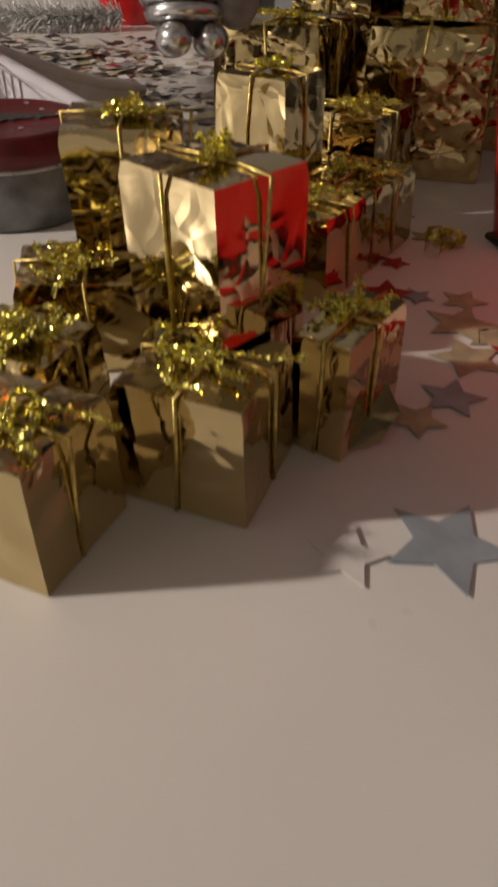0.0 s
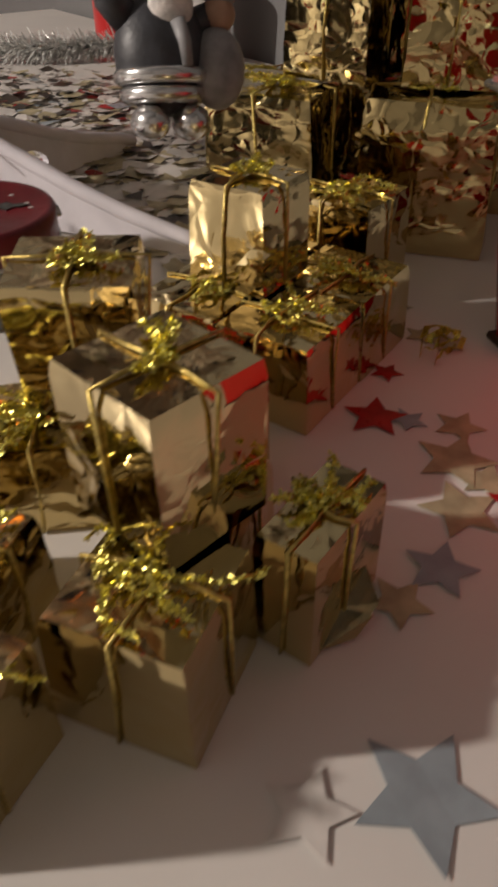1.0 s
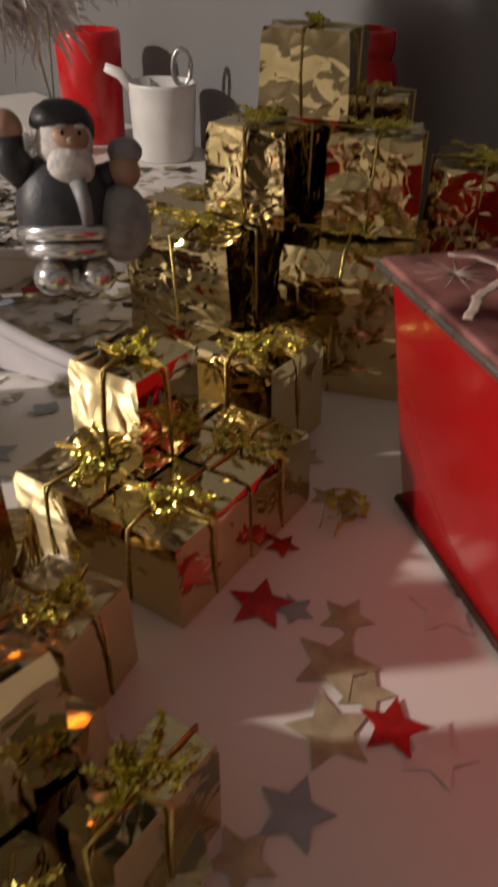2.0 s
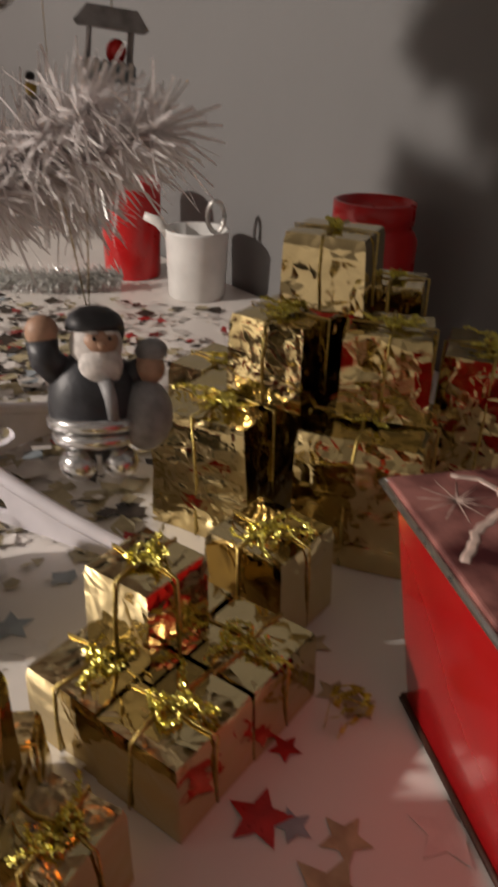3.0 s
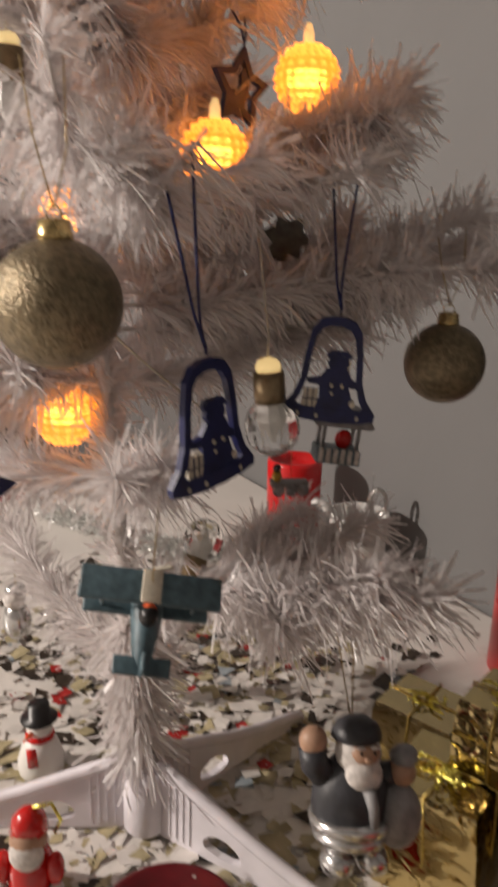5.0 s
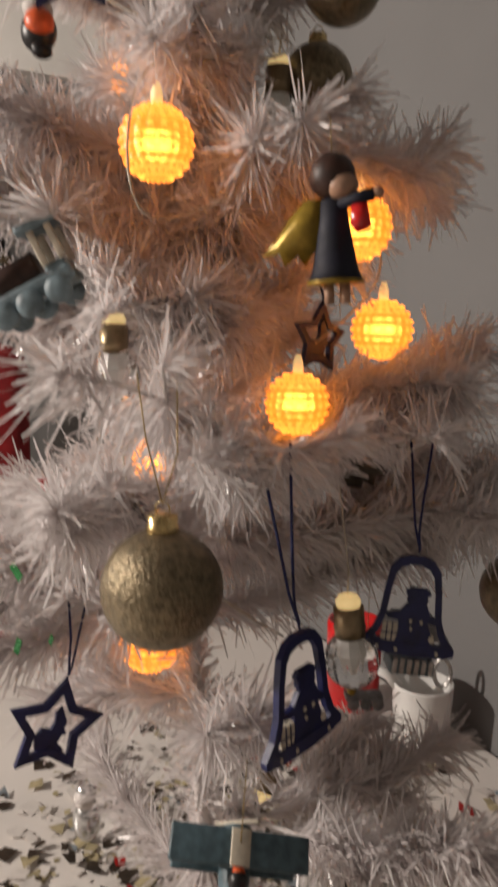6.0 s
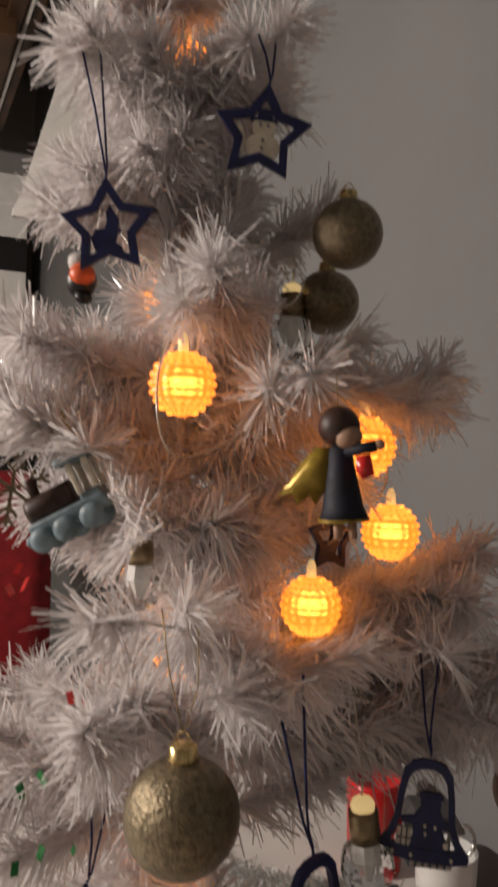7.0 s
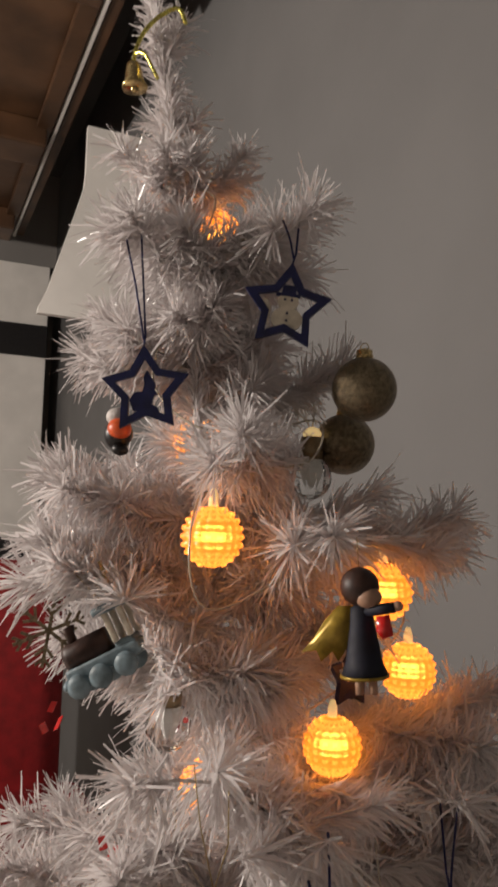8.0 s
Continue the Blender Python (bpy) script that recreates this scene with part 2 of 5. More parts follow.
# ---- gift boxes ----
def gift(centre, size, turn, seed, crumpled=False, bow=1.0, tilt=(0, 0), group="gold foil gift boxes", note="", pinch=-0.03, cords=2, smooth_wrap=False, lean=-0.10):
    """A small foil-wrapped box standing at centre (its base), with two cords and a tinsel bow."""
    rng = random.Random(seed)
    w, d, h = size
    ob = thing("gift_box", pose(*centre, tilt[0], tilt[1], turn), note or "shiny gold foil gift box tied with gold cord and tinsel bow", "gift box", group)
    bm = bmesh.new()
    bmesh.ops.create_cube(bm, size=1, matrix=Matrix.Translation((0, 0, 0.5)))
    bmesh.ops.subdivide_edges(bm, edges=bm.edges, cuts=9, use_grid_fill=True)
    amp = min(size) * (0.05 if crumpled else 0.020)
    sharp = [e for e in bm.edges if len(e.link_faces) == 2 and e.link_faces[0].normal.dot(e.link_faces[1].normal) < 0.5]
    o = Vector((seed * 3.7, seed * 1.3, 0))
    for v in bm.verts:
        p = v.co.copy()
        edge = sum(1 for q in (abs(p.x), abs(p.y), abs(p.z - 0.5)) if q > 0.499)
        soft = 1 if edge == 1 else 0.5
        k = pinch * (p.z - 0.5)
        # the wrap leans out towards the open side, the far sides rise straight
        q = Vector((p.x * w * (1 + (k if p.x < 0 else lean * (p.z - 0.5))), p.y * d * (1 + k * 0.5), p.z * h))
        q += noise.noise_vector(p * (2.1 if crumpled else 1.5) + o) * amp * soft
        if crumpled:
            q += noise.noise_vector(p * 5.3 + o) * amp * 0.5 * soft
        elif edge == 1 and abs(p.z - 0.5) < 0.499:
            # gathered folds run from the top corners into the sides
            side = p.y if abs(p.x) > 0.499 else p.x
            crease = math.exp(-((abs(side) - 0.5 + 0.42 * max(0, p.z - 0.35)) / 0.05) ** 2)
            q -= Vector((p.x if abs(p.x) > 0.499 else 0, p.y if abs(p.y) > 0.499 else 0, 0)) * amp * 0.9 * crease
        elif edge == 1:
            q.z += amp * 0.5 * math.cos(p.x * 3) * math.cos(p.y * 3)
        if p.z > 0.999 and edge > 1:
            q = Vector((q.x * 0.955, q.y * 0.955, q.z))
        q.z = max(q.z, 0.0003)
        v.co = q
    for e in sharp:
        e.smooth = False
    part("wrapping", bm, GOLD_ROUGH if crumpled else GOLD_SMOOTH if smooth_wrap else GOLD, ob, "crinkled gold foil")
    r = 0.0006 if h < 0.05 else 0.0008
    for i in range(cords):
        s = rng.uniform(-0.06, 0.06)
        pts, hw = [], ((w if i == 0 else d) * 0.5 + r)
        for a, b in ((-1, 0), (-1, 0.5), (-1, 1), (-0.5, 1.01), (0, 1.02), (0.5, 1.01), (1, 1), (1, 0.5), (1, 0)):
            k = 1 + pinch * (b - 0.5)
            wob = rng.uniform(-0.03, 0.03)
            x, y = (a * hw * k, (s + wob) * d) if i == 0 else ((s + wob) * w, a * hw * k)
            pts.append((x, y, max(r, b * h + (r if b >= 1 else 0))))
        part("cord", tube(bmesh.new(), pts, r, n=5), CORD, ob)
    if bow:
        bm = bmesh.new()
        size_b = min(w, d) * 0.62 * bow
        for k in range(3 + int(bow * (10 if crumpled else 7))):
            # a curled strand of glittering cord lying on the wrap, with a fringe of cut film round it
            a, curl = rng.uniform(0, 2 * math.pi), rng.uniform(-1.6, 1.6)
            ln, lift = size_b * rng.uniform(0.7, 1.5), rng.uniform(0.0006, 0.0034 if crumpled else 0.0026)
            p, line = Vector((rng.gauss(0, 0.08) * size_b, rng.gauss(0, 0.08) * size_b, 0)), []
            for j in range(9):
                t = j / 8
                z = h * 1.01 + 0.0012 + lift * abs(math.sin(math.pi * t * 1.7))
                if max(abs(p.x) / w, abs(p.y) / d) > 0.5:
                    z -= (max(abs(p.x) - w / 2, abs(p.y) - d / 2)) * 1.2
                p.x, p.y = max(-0.6 * w, min(0.6 * w, p.x)), max(-0.6 * d, min(0.6 * d, p.y))
                line.append(Vector((p.x, p.y, z)))
                p += Vector((math.cos(a), math.sin(a), 0)) * ln / 8
                a += curl * 0.42 + rng.gauss(0, 0.16)
            tube(bm, line, 0.00038, n=4)
            for u, v2 in zip(line, line[1:]):
                for _ in range(15):
                    c = u.lerp(v2, rng.random())
                    way = Vector((rng.gauss(0, 1), rng.gauss(0, 1), rng.gauss(0, 0.8))).normalized()
                    wide = way.orthogonal().normalized() * rng.uniform(0.00018, 0.00042)
                    tip = c + way * rng.uniform(0.0008, 0.0021)
                    tip.z = max(tip.z, c.z - 0.0012)
                    bm.faces.new([bm.verts.new(x) for x in (c - wide, c + wide, tip + wide, tip - wide)])
        tagged(part("bow", bm, TINSEL, ob, "sparkling gold tinsel bow", smooth=False), kind="stuff")
    return ob


#     base centre              width depth height    turn   seed
gift((-0.003, 0.151, 0.0), (0.036, 0.034, 0.034), -20, 1, bow=0.9)
gift((0.0397, 0.1784, 0.0), (0.036, 0.037, 0.0345), -17, 2, bow=0.85, note="gold foil gift box with smooth creased sides and cord")
narrow_gift = gift((0.0778, 0.2048, 0.0), (0.018, 0.036, 0.036), -30, 3, bow=1.0)
flap = bmesh.new()
for a, b in ((0, 1), (1, 2)):
    # the loose end of the wrap, folded out from the foot of one side
    fan = [Vector((0.0088, -0.014 + 0.012 * a, 0.0012 + 0.006 * a)), Vector((0.0088, -0.014 + 0.012 * b, 0.0012 + 0.006 * b)), Vector((0.0165, -0.001 + 0.003 * b, 0.0035 + 0.002 * b)), Vector((0.0150, -0.004 + 0.003 * a, 0.0012 + 0.002 * a))]
    flap.faces.new([flap.verts.new(q) for q in fan])
bmesh.ops.solidify(flap, geom=flap.faces[:], thickness=0.0003)
part("flap", flap, GOLD_SMOOTH, narrow_gift, "folded loose end of the foil", smooth=False)
gift((0.0401, 0.2028, 0.0365), (0.0335, 0.0325, 0.0405), -39, 4, bow=0.45, pinch=0.12, smooth_wrap=True, note="gold foil gift box stacked on others, cord tied crosswise")
gift((0.0445, 0.2150, 0.0), (0.034, 0.030, 0.0345), -17, 22, bow=0, note="gold foil gift box hidden under another one")
gift((0.0418, 0.2575, 0.0), (0.030, 0.031, 0.0345), -20, 26, bow=0.7)
gift((-0.0115, 0.1915, 0.0), (0.034, 0.027, 0.0325), -18, 27, crumpled=True, bow=0.9)
gift((-0.0085, 0.243, 0.0), (0.042, 0.036, 0.031), 12, 5, crumpled=True, bow=0.8)
gift((0.0065, 0.2595, 0.0325), (0.036, 0.034, 0.0405), 8, 6, pinch=0.16, bow=0.5, note="reddish gold foil gift box standing on another box")
gift((0.006, 0.2845, 0.0), (0.034, 0.030, 0.0305), 12, 16, crumpled=True, bow=0)
gift((0.066, 0.3095, 0.0), (0.0388, 0.0425, 0.033), -28, 7, bow=0.6, note="gold foil gift box with curled tinsel ribbon")
gift((0.033, 0.328, 0.0), (0.0375, 0.0425, 0.033), -28, 23, bow=0.6)
gift((0.086, 0.347, 0.0), (0.040, 0.0425, 0.033), -28, 17, bow=0.7)
gift((0.0515, 0.366, 0.0), (0.038, 0.040, 0.033), -28, 24, bow=0)
gift((0.0485, 0.340, 0.034), (0.032, 0.033, 0.038), -28, 8, bow=0.7, note="gold foil gift box stacked on wider ones")
gift((0.088, 0.408, 0.0), (0.044, 0.042, 0.045), -30, 9, bow=0.8)
gift((0.053, 0.489, 0.0), (0.058, 0.060, 0.071), -20, 10, crumpled=True, bow=0.6)
gift((0.132, 0.477, 0.0), (0.066, 0.062, 0.073), -12, 11, crumpled=True, bow=0.6)
gift((0.084, 0.500, 0.0745), (0.046, 0.046, 0.0445), -28, 12, crumpled=True, bow=0.6)
gift((0.137, 0.492, 0.0745), (0.044, 0.044, 0.044), -6, 13, crumpled=True, bow=0.5)
gift((0.104, 0.520, 0.1205), (0.044, 0.042, 0.038), -14, 14, bow=0.4)
gift((0.140, 0.560, 0.0745), (0.036, 0.036, 0.050), -10, 15, bow=0.3)
gift((0.195, 0.530, 0.0), (0.050, 0.050, 0.098), -10, 18, crumpled=True, bow=0.6)
gift((0.142, 0.566, 0.0), (0.050, 0.046, 0.073), -10, 25, crumpled=True, bow=0)
# added box: closes the gap between two front boxes so it stays dark
gift((0.097, 0.548, 0.0), (0.050, 0.040, 0.072), -15, 28, crumpled=True, bow=0, note="gold foil gift box added to darken a gap in the stack")
gift((0.040, 0.575, 0.0), (0.060, 0.050, 0.058), -25, 19, bow=0.5)


# ---- artificial tree ----
AXIS = [(Vector((-0.125, 0.468, 0.0))), Vector((-0.165, 0.482, 0.38)), Vector((-0.212, 0.5, 0.75)), Vector((-0.243, 0.497, 0.93))]


def axis(z):
    for a, b in zip(AXIS, AXIS[1:]):
        if z <= b.z:
            return a.lerp(b, (z - a.z) / (b.z - a.z))
    return AXIS[-1].copy()


GAPS = []  # open air on the room side of an ornament: (from, to, radius)
CLEAR = []  # room that the hanging ornaments take up: (centre, radius)


LEFT_REACH = [(0.15, 0.12), (0.30, 0.165), (0.40, 0.160), (0.45, 0.140), (0.474, 0.100), (0.512, 0.120), (0.56, 0.142), (0.60, 0.11), (0.655, 0.072), (0.718, 0.060), (0.782, 0.048), (0.86, 0.02), (0.95, 0.012)]
RIGHT_REACH = [(0.15, 0.13), (0.22, 0.165), (0.37, 0.175), (0.45, 0.150), (0.51, 0.110), (0.55, 0.142), (0.575, 0.110), (0.66, 0.108), (0.72, 0.106), (0.78, 0.068), (0.81, 0.028), (0.95, 0.015)]


def profile(stops, z):
    for (z0, r0), (z1, r1) in zip(stops, stops[1:]):
        if z0 <= z <= z1:
            return r0 + (r1 - r0) * (z - z0) / (z1 - z0)
    return stops[-1][1] if z > stops[0][0] else stops[0][1]


def reach(z, a):
    """How far the branches go out at a height and a bearing: uneven, shorter to the room and to the wall."""
    w = 0.5 + 0.5 * math.cos(a - 0.36)
    r = profile(LEFT_REACH, z) * (1 - w) + profile(RIGHT_REACH, z) * w
    return r * (1 - 0.36 * max(0.0, -math.sin(a)) ** 1.5) * (1 - 0.22 * max(0.0, math.sin(a)))


def off_line(p, a, b):
    d = b - a
    return (p - a - d * max(0.0, min(1.0, (p - a).dot(d) / d.length_squared))).length


def needles(rng, lines, count, length, width):
    """Flat bent strips round the lines of a branch, as vertices and faces."""
    verts, faces = [], []
    total = sum((b - a).length for a, b in lines)
    for a, b in lines:
        mid_, half_ = (a + b) / 2, (b - a).length / 2 + length * 1.3
        near = [(c, r) for c, r in CLEAR if (c - mid_).length < r + half_]
        open_air = [g for g in GAPS if off_line(mid_, g[0], g[1]) < g[2] + half_]
        d = (b - a).normalized()
        s1 = d.orthogonal().normalized()
        s2 = d.cross(s1)
        for _ in range(max(2, int(count * (b - a).length / total))):
            t = rng.random()
            p = a.lerp(b, t)
            ang = rng.uniform(0, 2 * math.pi)
            side = s1 * math.cos(ang) + s2 * math.sin(ang)
            lean = rng.uniform(0.1, 1.7)
            ln = length * rng.uniform(0.55, 1.15)
            way = (side + d * lean + Vector((rng.gauss(0, 0.22), rng.gauss(0, 0.22), rng.gauss(0, 0.22)))).normalized()
            tip = p + way * ln
            if any((tip - c).length < r or (p + way * ln * 0.5 - c).length < r for c, r in near):
                continue
            if any(off_line(q, *g[:2]) < g[2] for g in open_air for q in (tip, p + way * ln * 0.5)):
                continue
            flat = way.cross(Vector((rng.gauss(0, 1), rng.gauss(0, 1), rng.gauss(0, 1)))).normalized() * width * rng.uniform(0.6, 1.2)
            bend = (side * rng.uniform(-0.22, 0.22) + s1 * rng.uniform(-0.15, 0.15) + Vector((0, 0, -1)) * rng.uniform(0, 0.2)) * ln
            mid = p + way * ln * 0.55 + bend * 0.2
            tip = tip + bend
            i = len(verts)
            verts += [p - flat * 0.5, p + flat * 0.5, mid - flat * 0.5, mid + flat * 0.5, tip - flat * 0.3, tip + flat * 0.3]
            faces += [(i, i + 1, i + 3, i + 2), (i + 2, i + 3, i + 5, i + 4)]
    return verts, faces


def branch(tree, rng, start, tip, side_shoots, per_cm=68, length=0.0285, shoot=1.0, wander=0.0):
    bm = bmesh.new()
    sag = Vector((0, 0, -0.012 * (tip - start).length / 0.15))
    pts = [start.lerp(tip, t) + sag * math.sin(math.pi * t) for t in (0, 0.25, 0.5, 0.75, 1)]
    if wander:
        turn = Vector((rng.gauss(0, 1), rng.gauss(0, 1), rng.gauss(0.15, 0.6))) * wander * (tip - start).length
        pts = [p + turn * (i / 4) ** 2 for i, p in enumerate(pts)]
    tube(bm, pts, 0.0016, n=5, taper=0.5)
    lines = [(a, b) for a, b in zip(pts[1:], pts[2:])] + [(pts[0].lerp(pts[1], 0.4), pts[1])]
    d = (tip - start).normalized()
    out = d.cross(Vector((0, 0, 1))).normalized()
    for k in range(side_shoots):
        t = 0.35 + 0.5 * (k + rng.random() * 0.6) / side_shoots
        base = start.lerp(tip, t) + sag * math.sin(math.pi * t)
        s = 1 if k % 2 else -1
        end = base + (d * 0.75 + out * s * rng.uniform(0.5, 0.9) + Vector((0, 0, rng.uniform(-0.25, 0.35 if tip.z > 0.25 else -0.05)))).normalized() * (tip - start).length * rng.uniform(0.32, 0.5) * shoot
        tube(bm, [base, base.lerp(end, 0.5) + Vector((0, 0, 0.002)), end], 0.0012, n=4, taper=0.6)
        lines.append((base, end))
    b = part("branch", bm, STEM, tree)
    cm = sum((y - x).length for x, y in lines) * 100
    verts, faces = needles(rng, lines, cm * per_cm, length, 0.00135)
    me = bpy.data.meshes.new("needles")
    me.from_pydata(verts, [], faces)
    me.materials.append(NEEDLE)
    nd = new("needles", me)
    nd.parent = b
    tagged(nd, "glossy white plastic needles", kind="stuff")
    return b


def build_tree():
    rng = random.Random(5)
    for c, r in CLEAR:
        way = Vector((0.03 - c.x, 0.08 - c.y, 0)).normalized()
        GAPS.append((c, c + way * 0.13 + Vector((0, 0, 0.35 * (0.45 - c.z) * 0.3)), r * 0.8))
    tree = thing("artificial_christmas_tree", Matrix.Identity(4), "white artificial Christmas tree with plastic needles on a white stand", "Christmas tree")
    pts = [axis(z) for z in (0.02, 0.06, 0.12, 0.2, 0.3, 0.4, 0.5, 0.6, 0.7, 0.8, 0.87, 0.93)]
    part("trunk", tube(bmesh.new(), pts, 0.006, n=8, taper=0.3), STEM, tree)
    verts, faces = needles(rng, list(zip(pts[1:], pts[2:])), 4300, 0.020, 0.0019)
    me = bpy.data.meshes.new("needles")
    me.from_pydata(verts, [], faces)
    me.materials.append(NEEDLE)
    nd = new("needles", me)
    nd.parent = tree
    tagged(nd, "glossy white plastic needles round the trunk", kind="stuff")
    low = [axis(z) for z in (0.055, 0.085, 0.115, 0.15)]
    verts, faces = needles(rng, list(zip(low[1:], low)), 620, 0.034, 0.0022)
    me = bpy.data.meshes.new("needles")
    me.from_pydata(verts, [], faces)
    me.materials.append(NEEDLE)
    nd = new("needles", me)
    nd.parent = tree
    tagged(nd, "long drooping white needles at the foot of the trunk", kind="stuff")
    levels = [(0.215, 5, 2), (0.30, 8, 3), (0.365, 9, 3), (0.43, 10, 3), (0.49, 10, 4), (0.55, 10, 4), (0.61, 9, 4), (0.665, 9, 3), (0.72, 8, 3), (0.77, 6, 2), (0.815, 5, 1), (0.855, 4, 0), (0.89, 4, 0)]
    for i, (z, n, shoots) in enumerate(levels):
        for k in range(n):
            a = 2 * math.pi * (k + 0.5 * (i % 2)) / n + rng.uniform(-0.18, 0.18)
            zz = z + rng.uniform(-0.03, 0.03)
            full = reach(zz, a) * rng.uniform(0.86, 1.08)
            drop = rng.uniform(-0.015, 0.02)
            for r in (full, full * 0.74, full * 0.5):
                rise = r * (0.12 + 0.75 * max(0, (z - 0.4) / 0.5)) if z > 0.25 else -0.01
                tip = axis(zz) + Vector((math.cos(a) * r, math.sin(a) * r, drop))
                if any((tip - c).length < q + 0.03 for c, q in CLEAR):
                    continue
                if any(off_line(tip.lerp(axis(zz - rise), k), g[0], g[1]) < g[2] + 0.004 for g in GAPS for k in (0, 0.2, 0.4, 0.6)):
                    continue
                if tip.x > -0.155 and 0.225 < tip.z < 0.365 and tip.y > 0.355:
                    continue
                if tip.x > -0.12 and tip.z < 0.235:
                    continue
                if z > 0.74:
                    branch(tree, rng, axis(zz - rise), tip, shoots, per_cm=46, length=0.021, wander=0.1)
                else:
                    branch(tree, rng, axis(zz - rise), tip, shoots, wander=0.17 if math.sin(a) < 0 else 0.05)
                break
    # the branches that carry ornaments
    for h in HOOKS:
        c = axis(h.z)
        shoots = 0 if h.z < 0.24 else 2
        out = Vector((h.x - c.x, h.y - c.y, 0))
        r = out.length
        branch(tree, rng, axis(h.z - 0.25 * r), h + out.normalized() * 0.012 + Vector((0, 0, 0.003)), shoots)
    for tip, shoot in (((0.043, 0.595, 0.369), 0.8), ((0.034, 0.425, 0.210), 0.35), ((-0.008, 0.570, 0.190), 0.45), ((-0.06, 0.585, 0.186), 0.4), ((-0.005, 0.54, 0.446), 0.9), ((-0.029, 0.54, 0.555), 0.9)):
        tip = Vector(tip)
        branch(tree, rng, axis(tip.z - 0.03), tip, 3, shoot=shoot)
    return tree


# ---- ornaments on the tree ----
BLUE = mat("dark_blue_painted_wood", (0.007, 0.011, 0.072), 0.48, vary=0.3, scale=120, bump=0.1, bump_scale=400)
STRING = mat("dark_blue_string", (0.015, 0.02, 0.09), 0.8, vary=0.3, scale=600)
THREAD = mat("brass_thread", (0.45, 0.34, 0.16), 0.35, 0.7, vary=0.2, scale=300)
GLITTER = mat("champagne_glitter", (0.225, 0.18, 0.112), 0.36, 0.65, vary=0.30, scale=300, bump=1.0, bump_scale=560, depth=0.0009, rough_vary=0.26)
BRASS = mat("brass_cap", (0.62, 0.47, 0.22), 0.25, 1.0, vary=0.15, scale=200)
BRONZE = mat("bronze_lamp_cap", (0.33, 0.25, 0.15), 0.38, 0.8, vary=0.2, scale=200)
GLASS = mat("clear_plastic", (0.98, 0.98, 0.98), 0.04, vary=0.0, transmission=1.0, rough_vary=0.02)
GLOW = mat("glowing_orange_plastic", (0.95, 0.55, 0.16), 0.34, vary=0.1, scale=150, transmission=0.75, emission=(1.0, 0.33, 0.05), emit=0.95)
# gaps between the knobs: glow and colour painted dimmer than on the knobs
GLOW_GAPS = mat("dimmer_gaps_of_orange_plastic", (0.9, 0.45, 0.10), 0.34, vary=0.1, scale=150, transmission=0.75, emission=(1.0, 0.27, 0.022), emit=0.62)
CORE = mat("bright_lamp_core", (1.0, 0.8, 0.5), 0.4, vary=0.02, emission=(1.0, 0.55, 0.16), emit=5.0)
WARM = mat("lit_lamp_socket", (0.9, 0.8, 0.5), 0.4, vary=0.05, emission=(1.0, 0.68, 0.28), emit=0.55)
FROST = mat("lit_frosted_core", (0.55, 0.53, 0.52), 0.35, vary=0.1, scale=200, emission=(1.0, 0.85, 0.65), emit=0.05)
WIRE = mat("clear_fairy_wire", (0.55, 0.48, 0.38), 0.25, vary=0.1, scale=300, coat=0.5)
TEAL = mat("blue_grey_resin", (0.075, 0.125, 0.15), 0.5, vary=0.3, scale=130, bump=0.15, bump_scale=200)
TEALPALE = mat("pale_blue_grey_resin", (0.16, 0.22, 0.25), 0.5, vary=0.3, scale=130, bump=0.15, bump_scale=200)
CREAM = mat("cream_paint", (0.62, 0.56, 0.45), 0.55, vary=0.15, scale=150)
BROWN = mat("dark_brown_paint", (0.04, 0.016, 0.010), 0.5, vary=0.4, scale=150)
SKIN = mat("painted_tan", (0.40, 0.24, 0.16), 0.5, vary=0.12, scale=150)
BEARD = mat("chalky_off_white", (0.62, 0.58, 0.55), 0.7, vary=0.18, scale=260, bump=0.5, bump_scale=500, depth=0.0008)
CHARCOAL = mat("charcoal_paint", (0.035, 0.036, 0.042), 0.45, vary=0.3, scale=150, bump=0.15, bump_scale=300)
SILVER = mat("silver_paint", (0.62, 0.62, 0.62), 0.22, 0.9, vary=0.15, scale=120, bump=0.2, bump_scale=200, depth=0.0006)
GREYP = mat("grey_paint", (0.24, 0.235, 0.24), 0.5, vary=0.25, scale=120)
RED = mat("glossy_red_paint", (0.55, 0.012, 0.010), 0.22, vary=0.2, scale=60, coat=0.4)
BLACK = mat("black_paint", (0.010, 0.009, 0.010), 0.4, vary=0.3, scale=100)
NAVY = mat("navy_lacquer", (0.005, 0.006, 0.018), 0.68, vary=0.3, scale=100)
OLIVEGOLD = mat("old_gold_lacquer", (0.36, 0.24, 0.035), 0.35, 0.4, vary=0.3, scale=160)
ORANGE = mat("orange_red_paint", (0.75, 0.12, 0.03), 0.4, vary=0.15, scale=150)
LEAF = mat("dark_grey_green_leaf", (0.13, 0.125, 0.105), 0.6, vary=0.35, scale=150, bump=0.4, bump_scale=250)
GREENFOIL = mat("green_foil", (0.03, 0.20, 0.06), 0.25, 0.6, vary=0.3, scale=200)
HOOKS = []  # places from which things hang


def smooth_line(points, steps=5):
    if len(points) < 4:
        return points
    q, out = [Vector(p) for p in points], []
    for i in range(len(q) - 1):
        a, b, c, d = q[max(i - 1, 0)], q[i], q[i + 1], q[min(i + 2, len(q) - 1)]
        for j in range(steps):
            t = j / steps
            out.append(0.5 * (2 * b + (c - a) * t + (2 * a - 5 * b + 4 * c - d) * t * t + (3 * b - a - 3 * c + d) * t ** 3))
    return out + [q[-1]]


